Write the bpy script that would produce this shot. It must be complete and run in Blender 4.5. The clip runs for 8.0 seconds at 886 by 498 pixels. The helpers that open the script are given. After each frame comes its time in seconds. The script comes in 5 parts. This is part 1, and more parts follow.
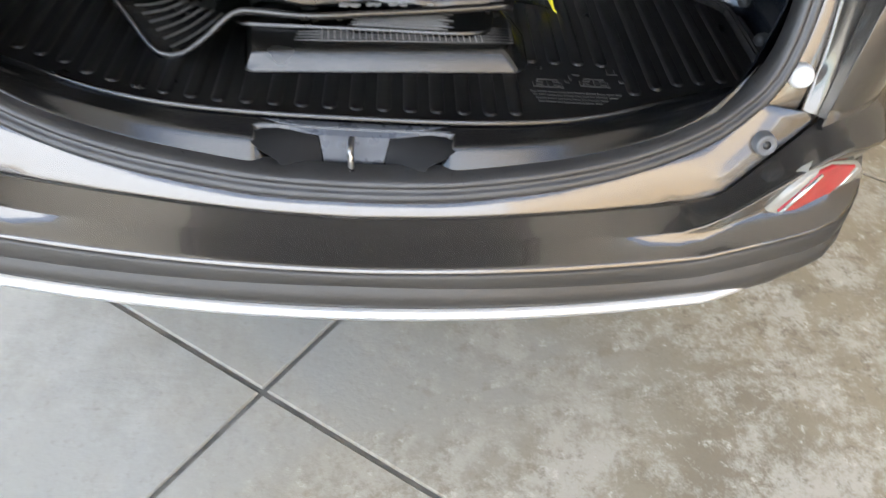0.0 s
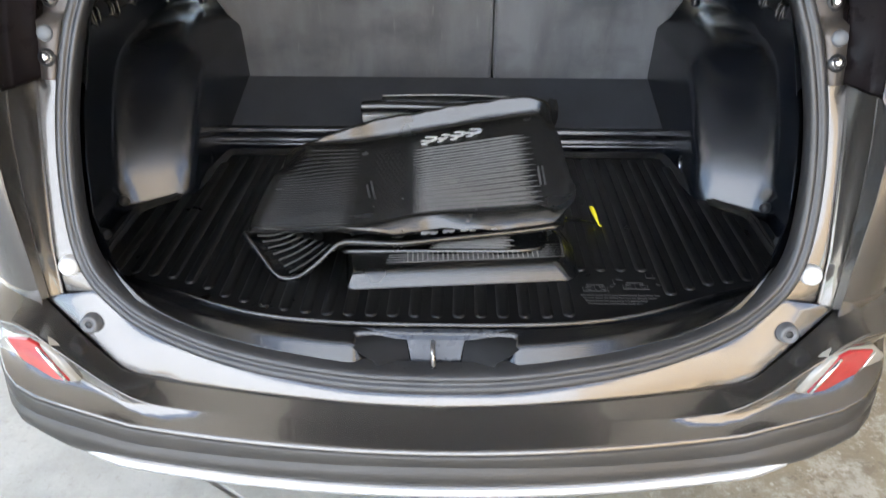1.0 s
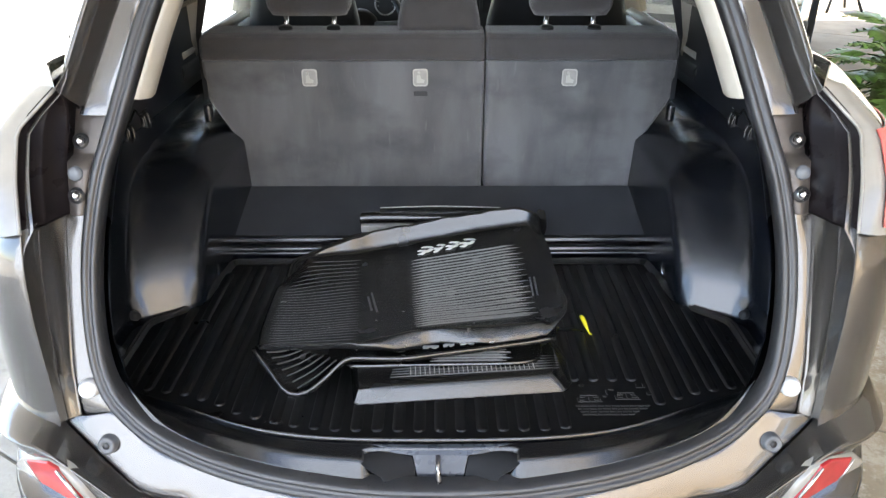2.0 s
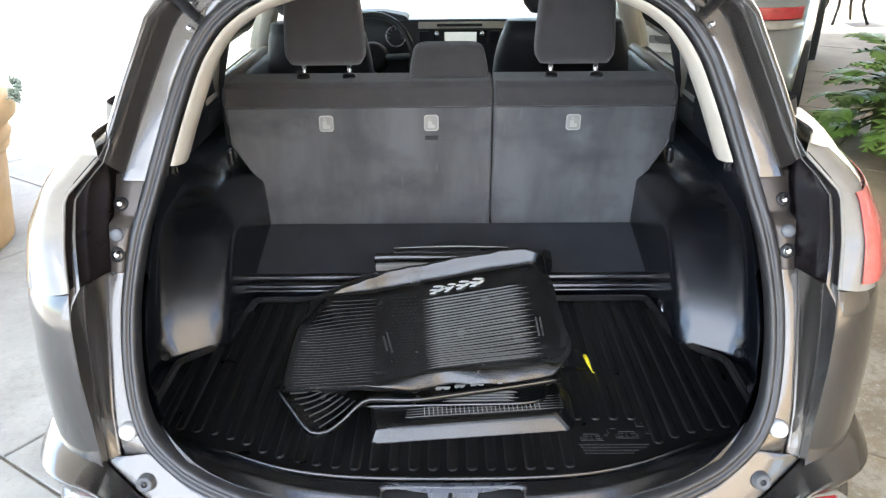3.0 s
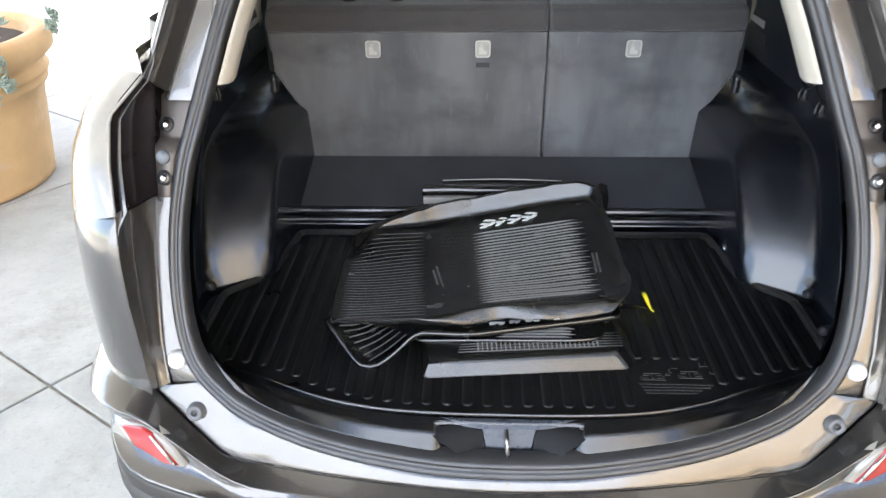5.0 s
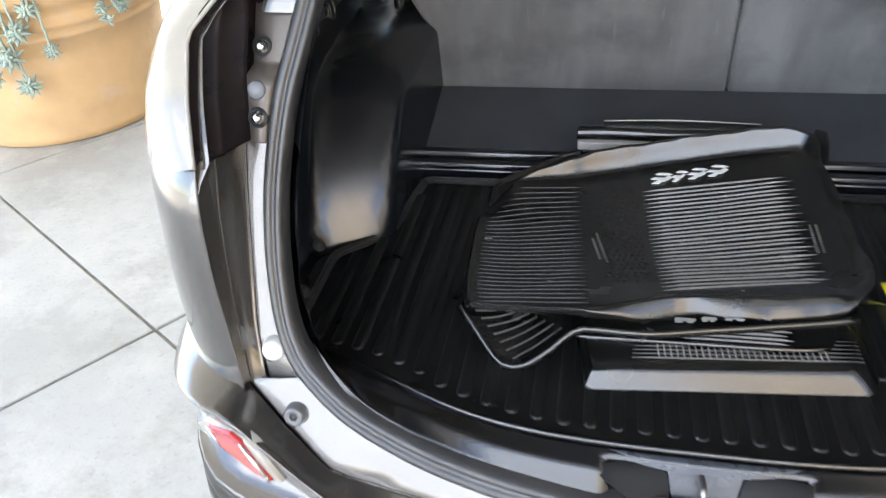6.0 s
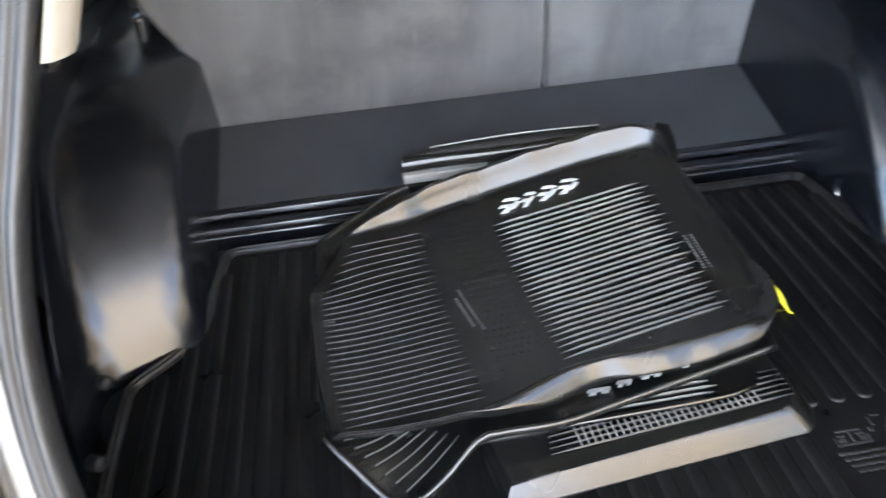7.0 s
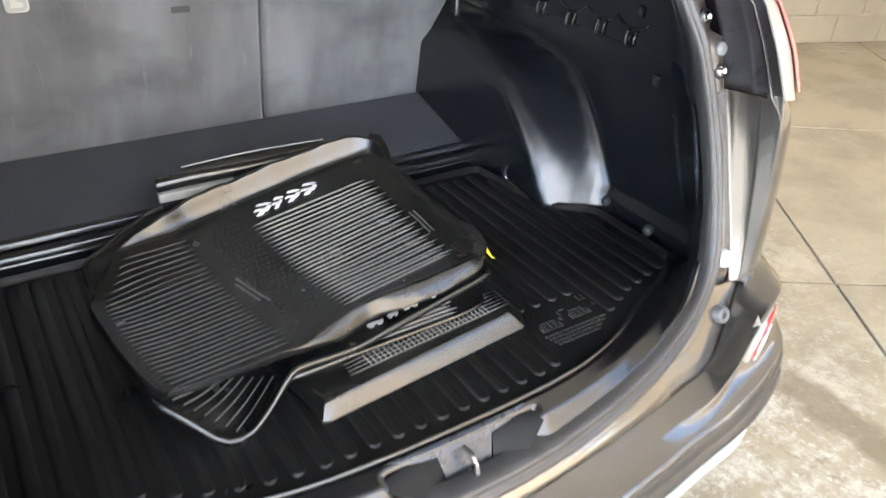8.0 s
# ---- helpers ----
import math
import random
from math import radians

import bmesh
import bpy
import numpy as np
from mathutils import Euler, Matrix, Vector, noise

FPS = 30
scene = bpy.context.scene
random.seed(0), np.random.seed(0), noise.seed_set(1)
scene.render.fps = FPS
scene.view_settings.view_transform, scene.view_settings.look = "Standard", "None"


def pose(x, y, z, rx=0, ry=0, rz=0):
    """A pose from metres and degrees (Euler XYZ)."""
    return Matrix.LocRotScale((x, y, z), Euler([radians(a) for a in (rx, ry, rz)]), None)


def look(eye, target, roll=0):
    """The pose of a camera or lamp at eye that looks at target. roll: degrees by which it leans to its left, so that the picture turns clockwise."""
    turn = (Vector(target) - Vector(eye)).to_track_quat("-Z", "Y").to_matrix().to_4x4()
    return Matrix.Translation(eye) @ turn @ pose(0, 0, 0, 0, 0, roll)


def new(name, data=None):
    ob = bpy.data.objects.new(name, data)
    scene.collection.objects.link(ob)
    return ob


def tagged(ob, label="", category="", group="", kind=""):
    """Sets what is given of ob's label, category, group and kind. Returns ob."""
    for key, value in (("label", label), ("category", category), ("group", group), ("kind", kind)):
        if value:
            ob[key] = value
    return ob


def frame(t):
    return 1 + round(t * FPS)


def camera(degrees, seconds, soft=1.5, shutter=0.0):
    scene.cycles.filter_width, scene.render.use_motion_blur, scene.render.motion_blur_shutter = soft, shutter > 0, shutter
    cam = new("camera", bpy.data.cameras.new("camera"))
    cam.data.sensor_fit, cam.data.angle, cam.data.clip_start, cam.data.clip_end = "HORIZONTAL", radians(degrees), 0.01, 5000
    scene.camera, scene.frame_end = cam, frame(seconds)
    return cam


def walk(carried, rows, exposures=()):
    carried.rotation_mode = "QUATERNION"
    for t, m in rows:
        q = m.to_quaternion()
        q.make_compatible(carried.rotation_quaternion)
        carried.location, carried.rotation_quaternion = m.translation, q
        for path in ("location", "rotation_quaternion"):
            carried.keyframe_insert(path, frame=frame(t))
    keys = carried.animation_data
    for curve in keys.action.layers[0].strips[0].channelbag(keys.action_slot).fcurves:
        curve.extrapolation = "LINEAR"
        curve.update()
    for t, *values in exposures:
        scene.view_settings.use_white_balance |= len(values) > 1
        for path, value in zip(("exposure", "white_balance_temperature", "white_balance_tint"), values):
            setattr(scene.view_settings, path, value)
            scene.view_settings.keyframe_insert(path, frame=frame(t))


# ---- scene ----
cam = camera(61.6, 8.0, 1.2, 0.3)
PATH = [
    (0, (0.035, -0.739, 1.24), (0.21, 0.662, -0.177), 7.2),
    (0.2, (0.059, -0.801, 1.282), (0.118, 0.667, -0.075), 4.3),
    (0.5, (0.066, -0.864, 1.318), (0.048, 0.726, 0.104), 1.6),
    (1, (0.033, -0.884, 1.386), (-0.007, 0.821, 0.342), -0.0),
    (1.5, (0.006, -0.9, 1.444), (-0.01, 0.868, 0.509), -0.2),
    (2, (0.0, -0.917, 1.495), (0.008, 0.882, 0.622), -0.0),
    (2.2, (-0.001, -0.925, 1.524), (0.007, 0.878, 0.659), -0.1),
    (3.3, (-0.011, -0.979, 1.628), (-0.03, 0.827, 0.77), -0.6),
    (3.5, (-0.018, -0.98, 1.631), (-0.031, 0.82, 0.759), -0.5),
    (4, (-0.015, -0.979, 1.628), (-0.037, 0.809, 0.731), -0.6),
    (4.2, (-0.019, -0.976, 1.626), (-0.044, 0.806, 0.716), -0.5),
    (5.3, (-0.086, -0.871, 1.512), (-0.231, 0.839, 0.484), -1.4),
    (5.5, (-0.116, -0.819, 1.482), (-0.302, 0.867, 0.421), -1.7),
    (5.8, (-0.153, -0.700, 1.458), (-0.456, 0.923, 0.330), -2.9),
    (6, (-0.16, -0.609, 1.44), (-0.546, 0.987, 0.299), -4.3),
    (6.2, (-0.176, -0.523, 1.433), (-0.595, 1.053, 0.274), -5.8),
    (6.5, (-0.19, -0.426, 1.42), (-0.55, 1.14, 0.227), -6.8),
    (6.7, (-0.216, -0.372, 1.411), (-0.401, 1.206, 0.195), -6.0),
    (7, (-0.254, -0.318, 1.404), (-0.086, 1.267, 0.196), -4.3),
    (7.2, (-0.295, -0.311, 1.419), (0.141, 1.237, 0.23), -2.1),
    (7.5, (-0.325, -0.364, 1.422), (0.422, 1.112, 0.298), 0.5),
    (7.8, (-0.383, -0.455, 1.422), (0.543, 0.958, 0.352), 2.6),
    (8, (-0.459, -0.528, 1.415), (0.523, 0.861, 0.363), 3.8),
]
walk(cam, [(t, look(eye, target, roll)) for t, eye, target, roll in PATH],
     exposures=[(0.0, 2.72, 7050, 11), (2.0, 2.86, 6750, 11), (4.2, 2.84, 6650, 11), (5.5, 2.96, 6850, 11), (6.0, 2.96, 6850, 11), (6.5, 3.06, 6800, 11), (7.0, 3.58, 6700, 11), (7.5, 3.65, 7150, 11), (8.0, 3.50, 7150, 11)])

# ---------------------------------------------------------------- light
SUN_ELEV, SUN_AZ = 56.0, -42.0      # azimuth from +y towards +x
world = bpy.data.worlds.new("sky")
scene.world = world
world.use_nodes = True
wn = world.node_tree.nodes
sky = wn.new("ShaderNodeTexSky")
sky.sky_type = "NISHITA"
sky.sun_disc = False
sky.sun_elevation, sky.sun_rotation = radians(SUN_ELEV), radians(SUN_AZ)
wn["Background"].inputs[1].default_value = 0.15
world.node_tree.links.new(sky.outputs[0], wn["Background"].inputs[0])
sun = new("sun", bpy.data.lights.new("sun", "SUN"))
sun.data.energy, sun.data.angle, sun.data.color = 4.0, radians(0.6), (1.0, 0.95, 0.87)
a, e = radians(SUN_AZ), radians(SUN_ELEV)
sun.matrix_world = look((8 * math.sin(a), 8 * math.cos(a), 8 * math.tan(e)), (0, 0, 0))


# ---------------------------------------------------------------- materials
def material(name, colour, rough=0.5, metal=0.0, vary=0.15, scale=8.0, bump=0.0, bump_scale=60.0, coat=0.0, spec=0.5,
             rough_vary=0.1, stain=None, stain_scale=2.0, stain_at=(0.5, 0.62), sheen=0.0):
    m = bpy.data.materials.new(name)
    m.use_nodes = True
    nt = m.node_tree
    n, l = nt.nodes, nt.links
    b = n["Principled BSDF"]
    geo = n.new("ShaderNodeNewGeometry")
    big = n.new("ShaderNodeTexNoise")
    big.inputs["Scale"].default_value, big.inputs["Detail"].default_value = scale, 8
    l.new(geo.outputs["Position"], big.inputs["Vector"])
    fine = n.new("ShaderNodeTexNoise")
    fine.inputs["Scale"].default_value, fine.inputs["Detail"].default_value = bump_scale, 6
    l.new(geo.outputs["Position"], fine.inputs["Vector"])
    ramp = n.new("ShaderNodeValToRGB")
    lo = tuple(c * (1 - vary) for c in colour)
    hi = tuple(min(1, c * (1 + vary)) for c in colour)
    ramp.color_ramp.elements[0].color, ramp.color_ramp.elements[0].position = (*lo, 1), 0.3
    ramp.color_ramp.elements[1].color, ramp.color_ramp.elements[1].position = (*hi, 1), 0.7
    l.new(big.outputs["Fac"], ramp.inputs["Fac"])
    col = ramp.outputs["Color"]
    if stain:
        sn = n.new("ShaderNodeTexNoise")
        sn.inputs["Scale"].default_value, sn.inputs["Detail"].default_value = stain_scale, 10
        sn.inputs["Roughness"].default_value = 0.62
        l.new(geo.outputs["Position"], sn.inputs["Vector"])
        sr = n.new("ShaderNodeMapRange")
        sr.inputs["From Min"].default_value, sr.inputs["From Max"].default_value = stain_at
        l.new(sn.outputs["Fac"], sr.inputs["Value"])
        mix = n.new("ShaderNodeMix")
        mix.data_type = "RGBA"
        mix.inputs["B"].default_value = (*stain, 1)
        l.new(sr.outputs["Result"], mix.inputs["Factor"])
        l.new(col, mix.inputs["A"])
        col = mix.outputs["Result"]
    l.new(col, b.inputs["Base Color"])
    rr = n.new("ShaderNodeMapRange")
    rr.inputs["To Min"].default_value, rr.inputs["To Max"].default_value = max(0.02, rough - rough_vary), min(1, rough + rough_vary)
    rr.inputs["From Min"].default_value, rr.inputs["From Max"].default_value = 0.3, 0.7
    l.new(fine.outputs["Fac"], rr.inputs["Value"])
    l.new(rr.outputs["Result"], b.inputs["Roughness"])
    b.inputs["Metallic"].default_value = metal
    b.inputs["Coat Weight"].default_value = coat
    b.inputs["Coat Roughness"].default_value = 0.06
    b.inputs["Specular IOR Level"].default_value = spec
    b.inputs["Sheen Weight"].default_value = sheen
    if bump:
        bp = n.new("ShaderNodeBump")
        bp.inputs["Strength"].default_value, bp.inputs["Distance"].default_value = bump, 0.002
        l.new(fine.outputs["Fac"], bp.inputs["Height"])
        l.new(bp.outputs["Normal"], b.inputs["Normal"])
    return m


PAINT = material("metallic_paint", (0.124, 0.116, 0.107), 0.22, 0.8, 0.05, 3, 0.0, 5, 1.0, rough_vary=0.02)
CLAD = material("grey_cladding", (0.045, 0.042, 0.038), 0.40, 0.2, 0.1, 5, 0.08, 500)
SILVER = material("silver_trim", (0.72, 0.72, 0.72), 0.3, 0.6, 0.04, 6, 0, 6, rough_vary=.03)
RUBBER = material("seal_rubber", (0.012, 0.012, 0.013), 0.36, 0, 0.2, 20, 0.05, 400)
PLASTIC = material("black_plastic", (0.0060, 0.0075, 0.0108), 0.235, 0, 0.15, 10, 0.015, 700, rough_vary=0.02, spec=0.95)
SILLPL = material("sill_plastic", (0.004, 0.0042, 0.005), 0.24, 0, 0.15, 10, 0.012, 500, rough_vary=0.03, spec=0.8)
CAPGREY = material("dark_cap", (0.11, 0.112, 0.116), 0.35, 0, 0.1, 20)
SEALRUB = material("weather_seal", (0.030, 0.030, 0.031), 0.36, 0, 0.2, 20, 0.05, 400, spec=0.6)
UPTRIM = material("upper_trim_plastic", (0.0075, 0.0092, 0.0130), 0.42, 0, 0.15, 10, 0.03, 700, rough_vary=0.03, spec=0.55)
GRAINED = material("grained_black_plastic", (0.004, 0.0043, 0.005), 0.5, 0, 0.15, 20, 0.1, 900, spec=0.22)
LATCHPL = material("latch_plate", (0.045, 0.05, 0.06), 0.3, 0.3, 0.1, 20)
GLOSS = material("lamp_housing", (0.008, 0.006, 0.0065), 0.32, 0, 0.2, 10, 0.0, 30, spec=0.12)
PLATE = material("lamp_bracket", (0.085, 0.073, 0.064), 0.4, 0.5, 0.1, 20)
LINER = material("liner_rubber", (0.0068, 0.0068, 0.0071), 0.30, 0, 0.2, 12, 0.0, 12, rough_vary=0.03, spec=0.42, stain=(0.016, 0.016, 0.016), stain_at=(0.6, 0.8), stain_scale=9)
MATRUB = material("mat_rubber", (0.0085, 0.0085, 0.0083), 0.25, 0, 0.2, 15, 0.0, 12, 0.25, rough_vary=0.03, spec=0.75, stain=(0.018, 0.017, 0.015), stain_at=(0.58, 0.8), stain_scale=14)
CARPET = material("seatback_carpet", (0.088, 0.089, 0.092), 0.95, 0, 0.26, 9, 0.5, 1400, stain=(0.145, 0.145, 0.142), stain_at=(0.53, 0.72), stain_scale=6, sheen=0.3)


def napped(m):
    """Brushed streaks and pale scuffs in a short carpet pile."""
    nt = m.node_tree
    n, l = nt.nodes, nt.links
    b = n["Principled BSDF"]
    geo = n.new("ShaderNodeNewGeometry")
    for stretch, turn, lo, hi, colour, weight in (((7, 7, 1.6), .25, .46, .66, (.150, .153, .157), .85), ((5, 5, 9), 0, .48, .70, (.054, .055, .058), .8), ((70, 70, 9), -.5, .66, .76, (.20, .20, .195), .35), ((260, 260, 200), 0, .66, .72, (.2, .2, .2), .3)):
        mp = n.new("ShaderNodeMapping")
        mp.inputs["Scale"].default_value, mp.inputs["Rotation"].default_value = stretch, (0, turn, 0)
        l.new(geo.outputs["Position"], mp.inputs["Vector"])
        t = n.new("ShaderNodeTexNoise")
        t.inputs["Scale"].default_value, t.inputs["Detail"].default_value = 1.0, 6
        l.new(mp.outputs["Vector"], t.inputs["Vector"])
        r = n.new("ShaderNodeMapRange")
        r.inputs["From Min"].default_value, r.inputs["From Max"].default_value, r.inputs["To Max"].default_value = lo, hi, weight
        l.new(t.outputs["Fac"], r.inputs["Value"])
        mix = n.new("ShaderNodeMix")
        mix.data_type = "RGBA"
        mix.inputs["B"].default_value = (*colour, 1)
        l.new(r.outputs["Result"], mix.inputs["Factor"])
        l.new(b.inputs["Base Color"].links[0].from_socket, mix.inputs["A"])
        l.new(mix.outputs["Result"], b.inputs["Base Color"])


BOARD = material("board_carpet", (0.036, 0.039, 0.044), 0.9, 0, 0.12, 10, 0.4, 1400)
FABRIC = material("seat_fabric", (0.05, 0.047, 0.046), 0.9, 0, 0.1, 20, 0.5, 1800, sheen=0.3)
CREAM = material("cream_trim", (0.42, 0.385, 0.32), 0.6, 0, 0.04, 10, 0.1, 500)
# paler than the dashboard, to carry the windscreen's glare in its colour
DASHTOP = material("dash_top", (0.055, 0.062, 0.066), 0.35, 0, 0.1, 10, 0.1, 600)
DARKIN = material("dark_interior", (0.02, 0.021, 0.023), 0.55, 0, 0.1, 10, 0.1, 600)
PALE = material("pale_plastic", (0.42, 0.41, 0.37), 0.45, 0, 0.05, 30)
COVERFACE = material("cover_face", (0.29, 0.285, 0.265), 0.5, 0, 0.1, 60)
STEEL = material("steel", (0.35, 0.34, 0.33), 0.3, 1.0, 0.1, 30)
CHROME = material("chrome", (0.75, 0.75, 0.75), 0.18, 1.0, 0.03, 20)
WHITE = material("white_plastic", (0.52, 0.52, 0.51), 0.4, 0, 0.03, 10)
GREYPL = material("grey_cap", (0.10, 0.108, 0.118), 0.4, 0, 0.1, 20)
BRIGHTRED = material("bright_red_lens", (0.40, 0.025, 0.028), 0.12, 0, 0.15, 40, 0, 300, 0.6)
LAMPRED = material("lamp_red", (0.62, 0.14, 0.12), 0.15, 0, 0.15, 40, 0, 300, 0.6)
CLEAR = material("clear_lens", (0.26, 0.245, 0.215), 0.12, 0.0, 0.06, 30, 0, 300, 0.8)
YELLOW = material("yellow_tag", (0.75, 0.68, 0.02), 0.5, 0, 0.1, 40)
MARK = material("white_print", (0.75, 0.75, 0.74), 0.6, 0, 0.05, 40)
MATRUB.node_tree.nodes["Principled BSDF"].inputs["Coat Roughness"].default_value = 0.2
# the white print copied darker, its dimness between the mats put into the colour
DIMMARK = material("dim_print", (0.30, 0.30, 0.29), 0.6, 0, 0.2, 40)
MATTEXT = material("mat_moulded_text", (0.085, 0.085, 0.082), 0.5, 0, 0.1, 40)
RIMRUB = material("tray_rim_rubber", (0.008, 0.008, 0.0083), 0.22, 0, 0.2, 12, 0.0, 12, rough_vary=0.02, spec=0.85)
GREYMARK = material("moulded_mark", (0.032, 0.032, 0.031), 0.5, 0, 0.1, 40)
CONCRETE = material("concrete", (0.36, 0.356, 0.328), 0.82, 0, 0.12, 1.3, 0.35, 90, stain=(0.315, 0.309, 0.282), stain_at=(0.50, 0.64), stain_scale=1.8)


def weathered(m):
    """Brown ground-in dirt and pale worn patches, which thicken towards the sheltered side of the yard."""
    nt = m.node_tree
    n, l = nt.nodes, nt.links
    b = n["Principled BSDF"]
    old = b.inputs["Base Color"].links[0].from_socket
    geo = n.new("ShaderNodeNewGeometry")
    sep = n.new("ShaderNodeSeparateXYZ")
    l.new(geo.outputs["Position"], sep.inputs[0])
    wob = n.new("ShaderNodeTexNoise")
    wob.inputs["Scale"].default_value, wob.inputs["Detail"].default_value = 0.9, 4
    l.new(geo.outputs["Position"], wob.inputs["Vector"])
    add = n.new("ShaderNodeMath")
    add.operation = "MULTIPLY_ADD"
    l.new(wob.outputs["Fac"], add.inputs[0])
    add.inputs[1].default_value = 2.2
    l.new(sep.outputs["X"], add.inputs[2])
    side = n.new("ShaderNodeMapRange")
    side.inputs["From Min"].default_value, side.inputs["From Max"].default_value = 0.7, 1.7
    l.new(add.outputs[0], side.inputs["Value"])

    def patch(scale, lo, hi, colour, base, rough=0.65, even=0.0):
        t = n.new("ShaderNodeTexNoise")
        t.inputs["Scale"].default_value, t.inputs["Detail"].default_value, t.inputs["Roughness"].default_value = scale, 12, rough
        l.new(geo.outputs["Position"], t.inputs["Vector"])
        r = n.new("ShaderNodeMapRange")
        r.inputs["From Min"].default_value, r.inputs["From Max"].default_value = lo, hi
        l.new(t.outputs["Fac"], r.inputs["Value"])
        k = n.new("ShaderNodeMath")
        k.operation = "MULTIPLY"
        l.new(r.outputs["Result"], k.inputs[0])
        if even:
            k.inputs[1].default_value = even
        else:
            l.new(side.outputs[0], k.inputs[1])
        mx = n.new("ShaderNodeMix")
        mx.data_type = "RGBA"
        mx.inputs["B"].default_value = (*colour, 1)
        l.new(k.outputs[0], mx.inputs["Factor"])
        l.new(base, mx.inputs["A"])
        return mx.outputs["Result"]

    c = patch(1.5, 0.48, 0.66, (0.45, 0.442, 0.408), old, 0.76, 0.9)
    c = patch(2.7, 0.50, 0.64, (0.285, 0.275, 0.24), c, 0.78, 0.7)
    c = patch(45.0, 0.56, 0.68, (0.25, 0.24, 0.21), c, 0.7, 0.5)
    c = patch(0.8, 0.12, 0.36, (0.32, 0.272, 0.195), c)
    c = patch(2.1, 0.46, 0.62, (0.245, 0.208, 0.152), c)
    dust = n.new("ShaderNodeMapRange")
    dust.inputs["From Min"].default_value, dust.inputs["From Max"].default_value = 3.4, 2.3
    l.new(add.outputs[0], dust.inputs["Value"])
    both = n.new("ShaderNodeMath")
    both.operation = "MULTIPLY"
    l.new(side.outputs["Result"], both.inputs[0])
    l.new(dust.outputs["Result"], both.inputs[1])
    side = both
    c = patch(3.6, 0.485, 0.56, (0.46, 0.43, 0.365), c, 0.86)
    c = patch(16.0, 0.53, 0.60, (0.24, 0.205, 0.15), c, 0.8)
    c = patch(30.0, 0.56, 0.62, (0.56, 0.53, 0.46), c, 0.8)
    # a damp brown trickle beside the bumper
    def calc(op, p, q):
        k = n.new("ShaderNodeMath")
        k.operation = op
        for slot, v in ((0, p), (1, q)):
            if isinstance(v, float):
                k.inputs[slot].default_value = v
            else:
                l.new(v, k.inputs[slot])
        return k.outputs[0]

    rag = n.new("ShaderNodeTexNoise")
    rag.inputs["Scale"].default_value, rag.inputs["Detail"].default_value = 9.0, 8
    l.new(geo.outputs["Position"], rag.inputs["Vector"])
    off = calc("ADD", calc("SUBTRACT", sep.outputs["X"], 1.32), calc("MULTIPLY", rag.outputs["Fac"], -0.10))
    across = n.new("ShaderNodeMapRange")
    across.inputs["From Min"].default_value, across.inputs["From Max"].default_value = 0.085, 0.045
    l.new(calc("ABSOLUTE", calc("ADD", off, 0.02), 0.0), across.inputs["Value"])
    along = n.new("ShaderNodeMapRange")
    along.inputs["From Min"].default_value, along.inputs["From Max"].default_value = 0.38, 0.22
    l.new(calc("ABSOLUTE", calc("SUBTRACT", sep.outputs["Y"], 0.02), 0.0), along.inputs["Value"])
    mx = n.new("ShaderNodeMix")
    mx.data_type = "RGBA"
    mx.inputs["B"].default_value = (0.165, 0.13, 0.085, 1)
    l.new(calc("MULTIPLY", calc("MULTIPLY", across.outputs["Result"], along.outputs["Result"]), 0.75), mx.inputs["Factor"])
    l.new(c, mx.inputs["A"])
    l.new(mx.outputs["Result"], b.inputs["Base Color"])
    return m


weathered(CONCRETE)
JOINT = material("joint", (0.21, 0.198, 0.172), 0.95, 0, 0.3, 20, 0.5, 200)
CLAY = material("terracotta", (0.60, 0.385, 0.195), 0.8, 0, 0.12, 5, 0.2, 120, stain=(0.62, 0.45, 0.30), stain_at=(0.55, 0.7), stain_scale=4)
SOIL = material("soil", (0.05, 0.035, 0.025), 0.95, 0, 0.3, 30, 0.6, 120)
LEAF = material("leaf_green", (0.13, 0.255, 0.05), 0.42, 0, 0.45, 9, 0.1, 60)
SUCC = material("succulent_leaf", (0.33, 0.40, 0.34), 0.55, 0, 0.25, 20, 0.1, 80)
STEM = material("stem", (0.12, 0.17, 0.05), 0.6, 0, 0.2, 20)
BLOCK = material("block_wall", (0.25, 0.215, 0.16), 0.9, 0, 0.15, 2, 0.4, 60)
CARGREY = material("neighbour_paint", (0.27, 0.285, 0.275), 0.26, 0.5, 0.05, 3, 0, 4, 1.0, rough_vary=0.02)
TYRE = material("tyre", (0.02, 0.02, 0.02), 0.8, 0, 0.2, 20)
MORTAR = material("mortar", (0.235, 0.20, 0.15), 0.95, 0, 0.2, 6, 0.4, 100)
# ridges paler than the mat: worn edges, plus their shine put into the colour
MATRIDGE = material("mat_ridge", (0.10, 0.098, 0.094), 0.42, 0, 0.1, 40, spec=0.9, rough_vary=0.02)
PALERIDGE = material("worn_ridge", (0.16, 0.155, 0.145), 0.5, 0, 0.1, 40, rough_vary=0.03)
MATLINE = material("mat_line", (0.011, 0.0107, 0.0103), 0.42, 0, 0.1, 40, spec=0.9, rough_vary=0.02)
TANWALL = material("tan_stucco", (0.66, 0.56, 0.43), 0.9, 0, 0.08, 3, 0.4, 120)
PALERUB = material("pale_rubber_edge", (0.34, 0.33, 0.31), 0.5, 0, 0.1, 30)
BLUEWALL = material("blue_grey_stucco", (0.72, 0.80, 0.92), 0.9, 0, 0.06, 3, 0.4, 120)
STUCCO = material("stucco", (0.84, 0.83, 0.80), 0.9, 0, 0.06, 3, 0.4, 120)
BLACKMET = material("black_metal", (0.015, 0.015, 0.015), 0.4, 0.3, 0.1, 20)
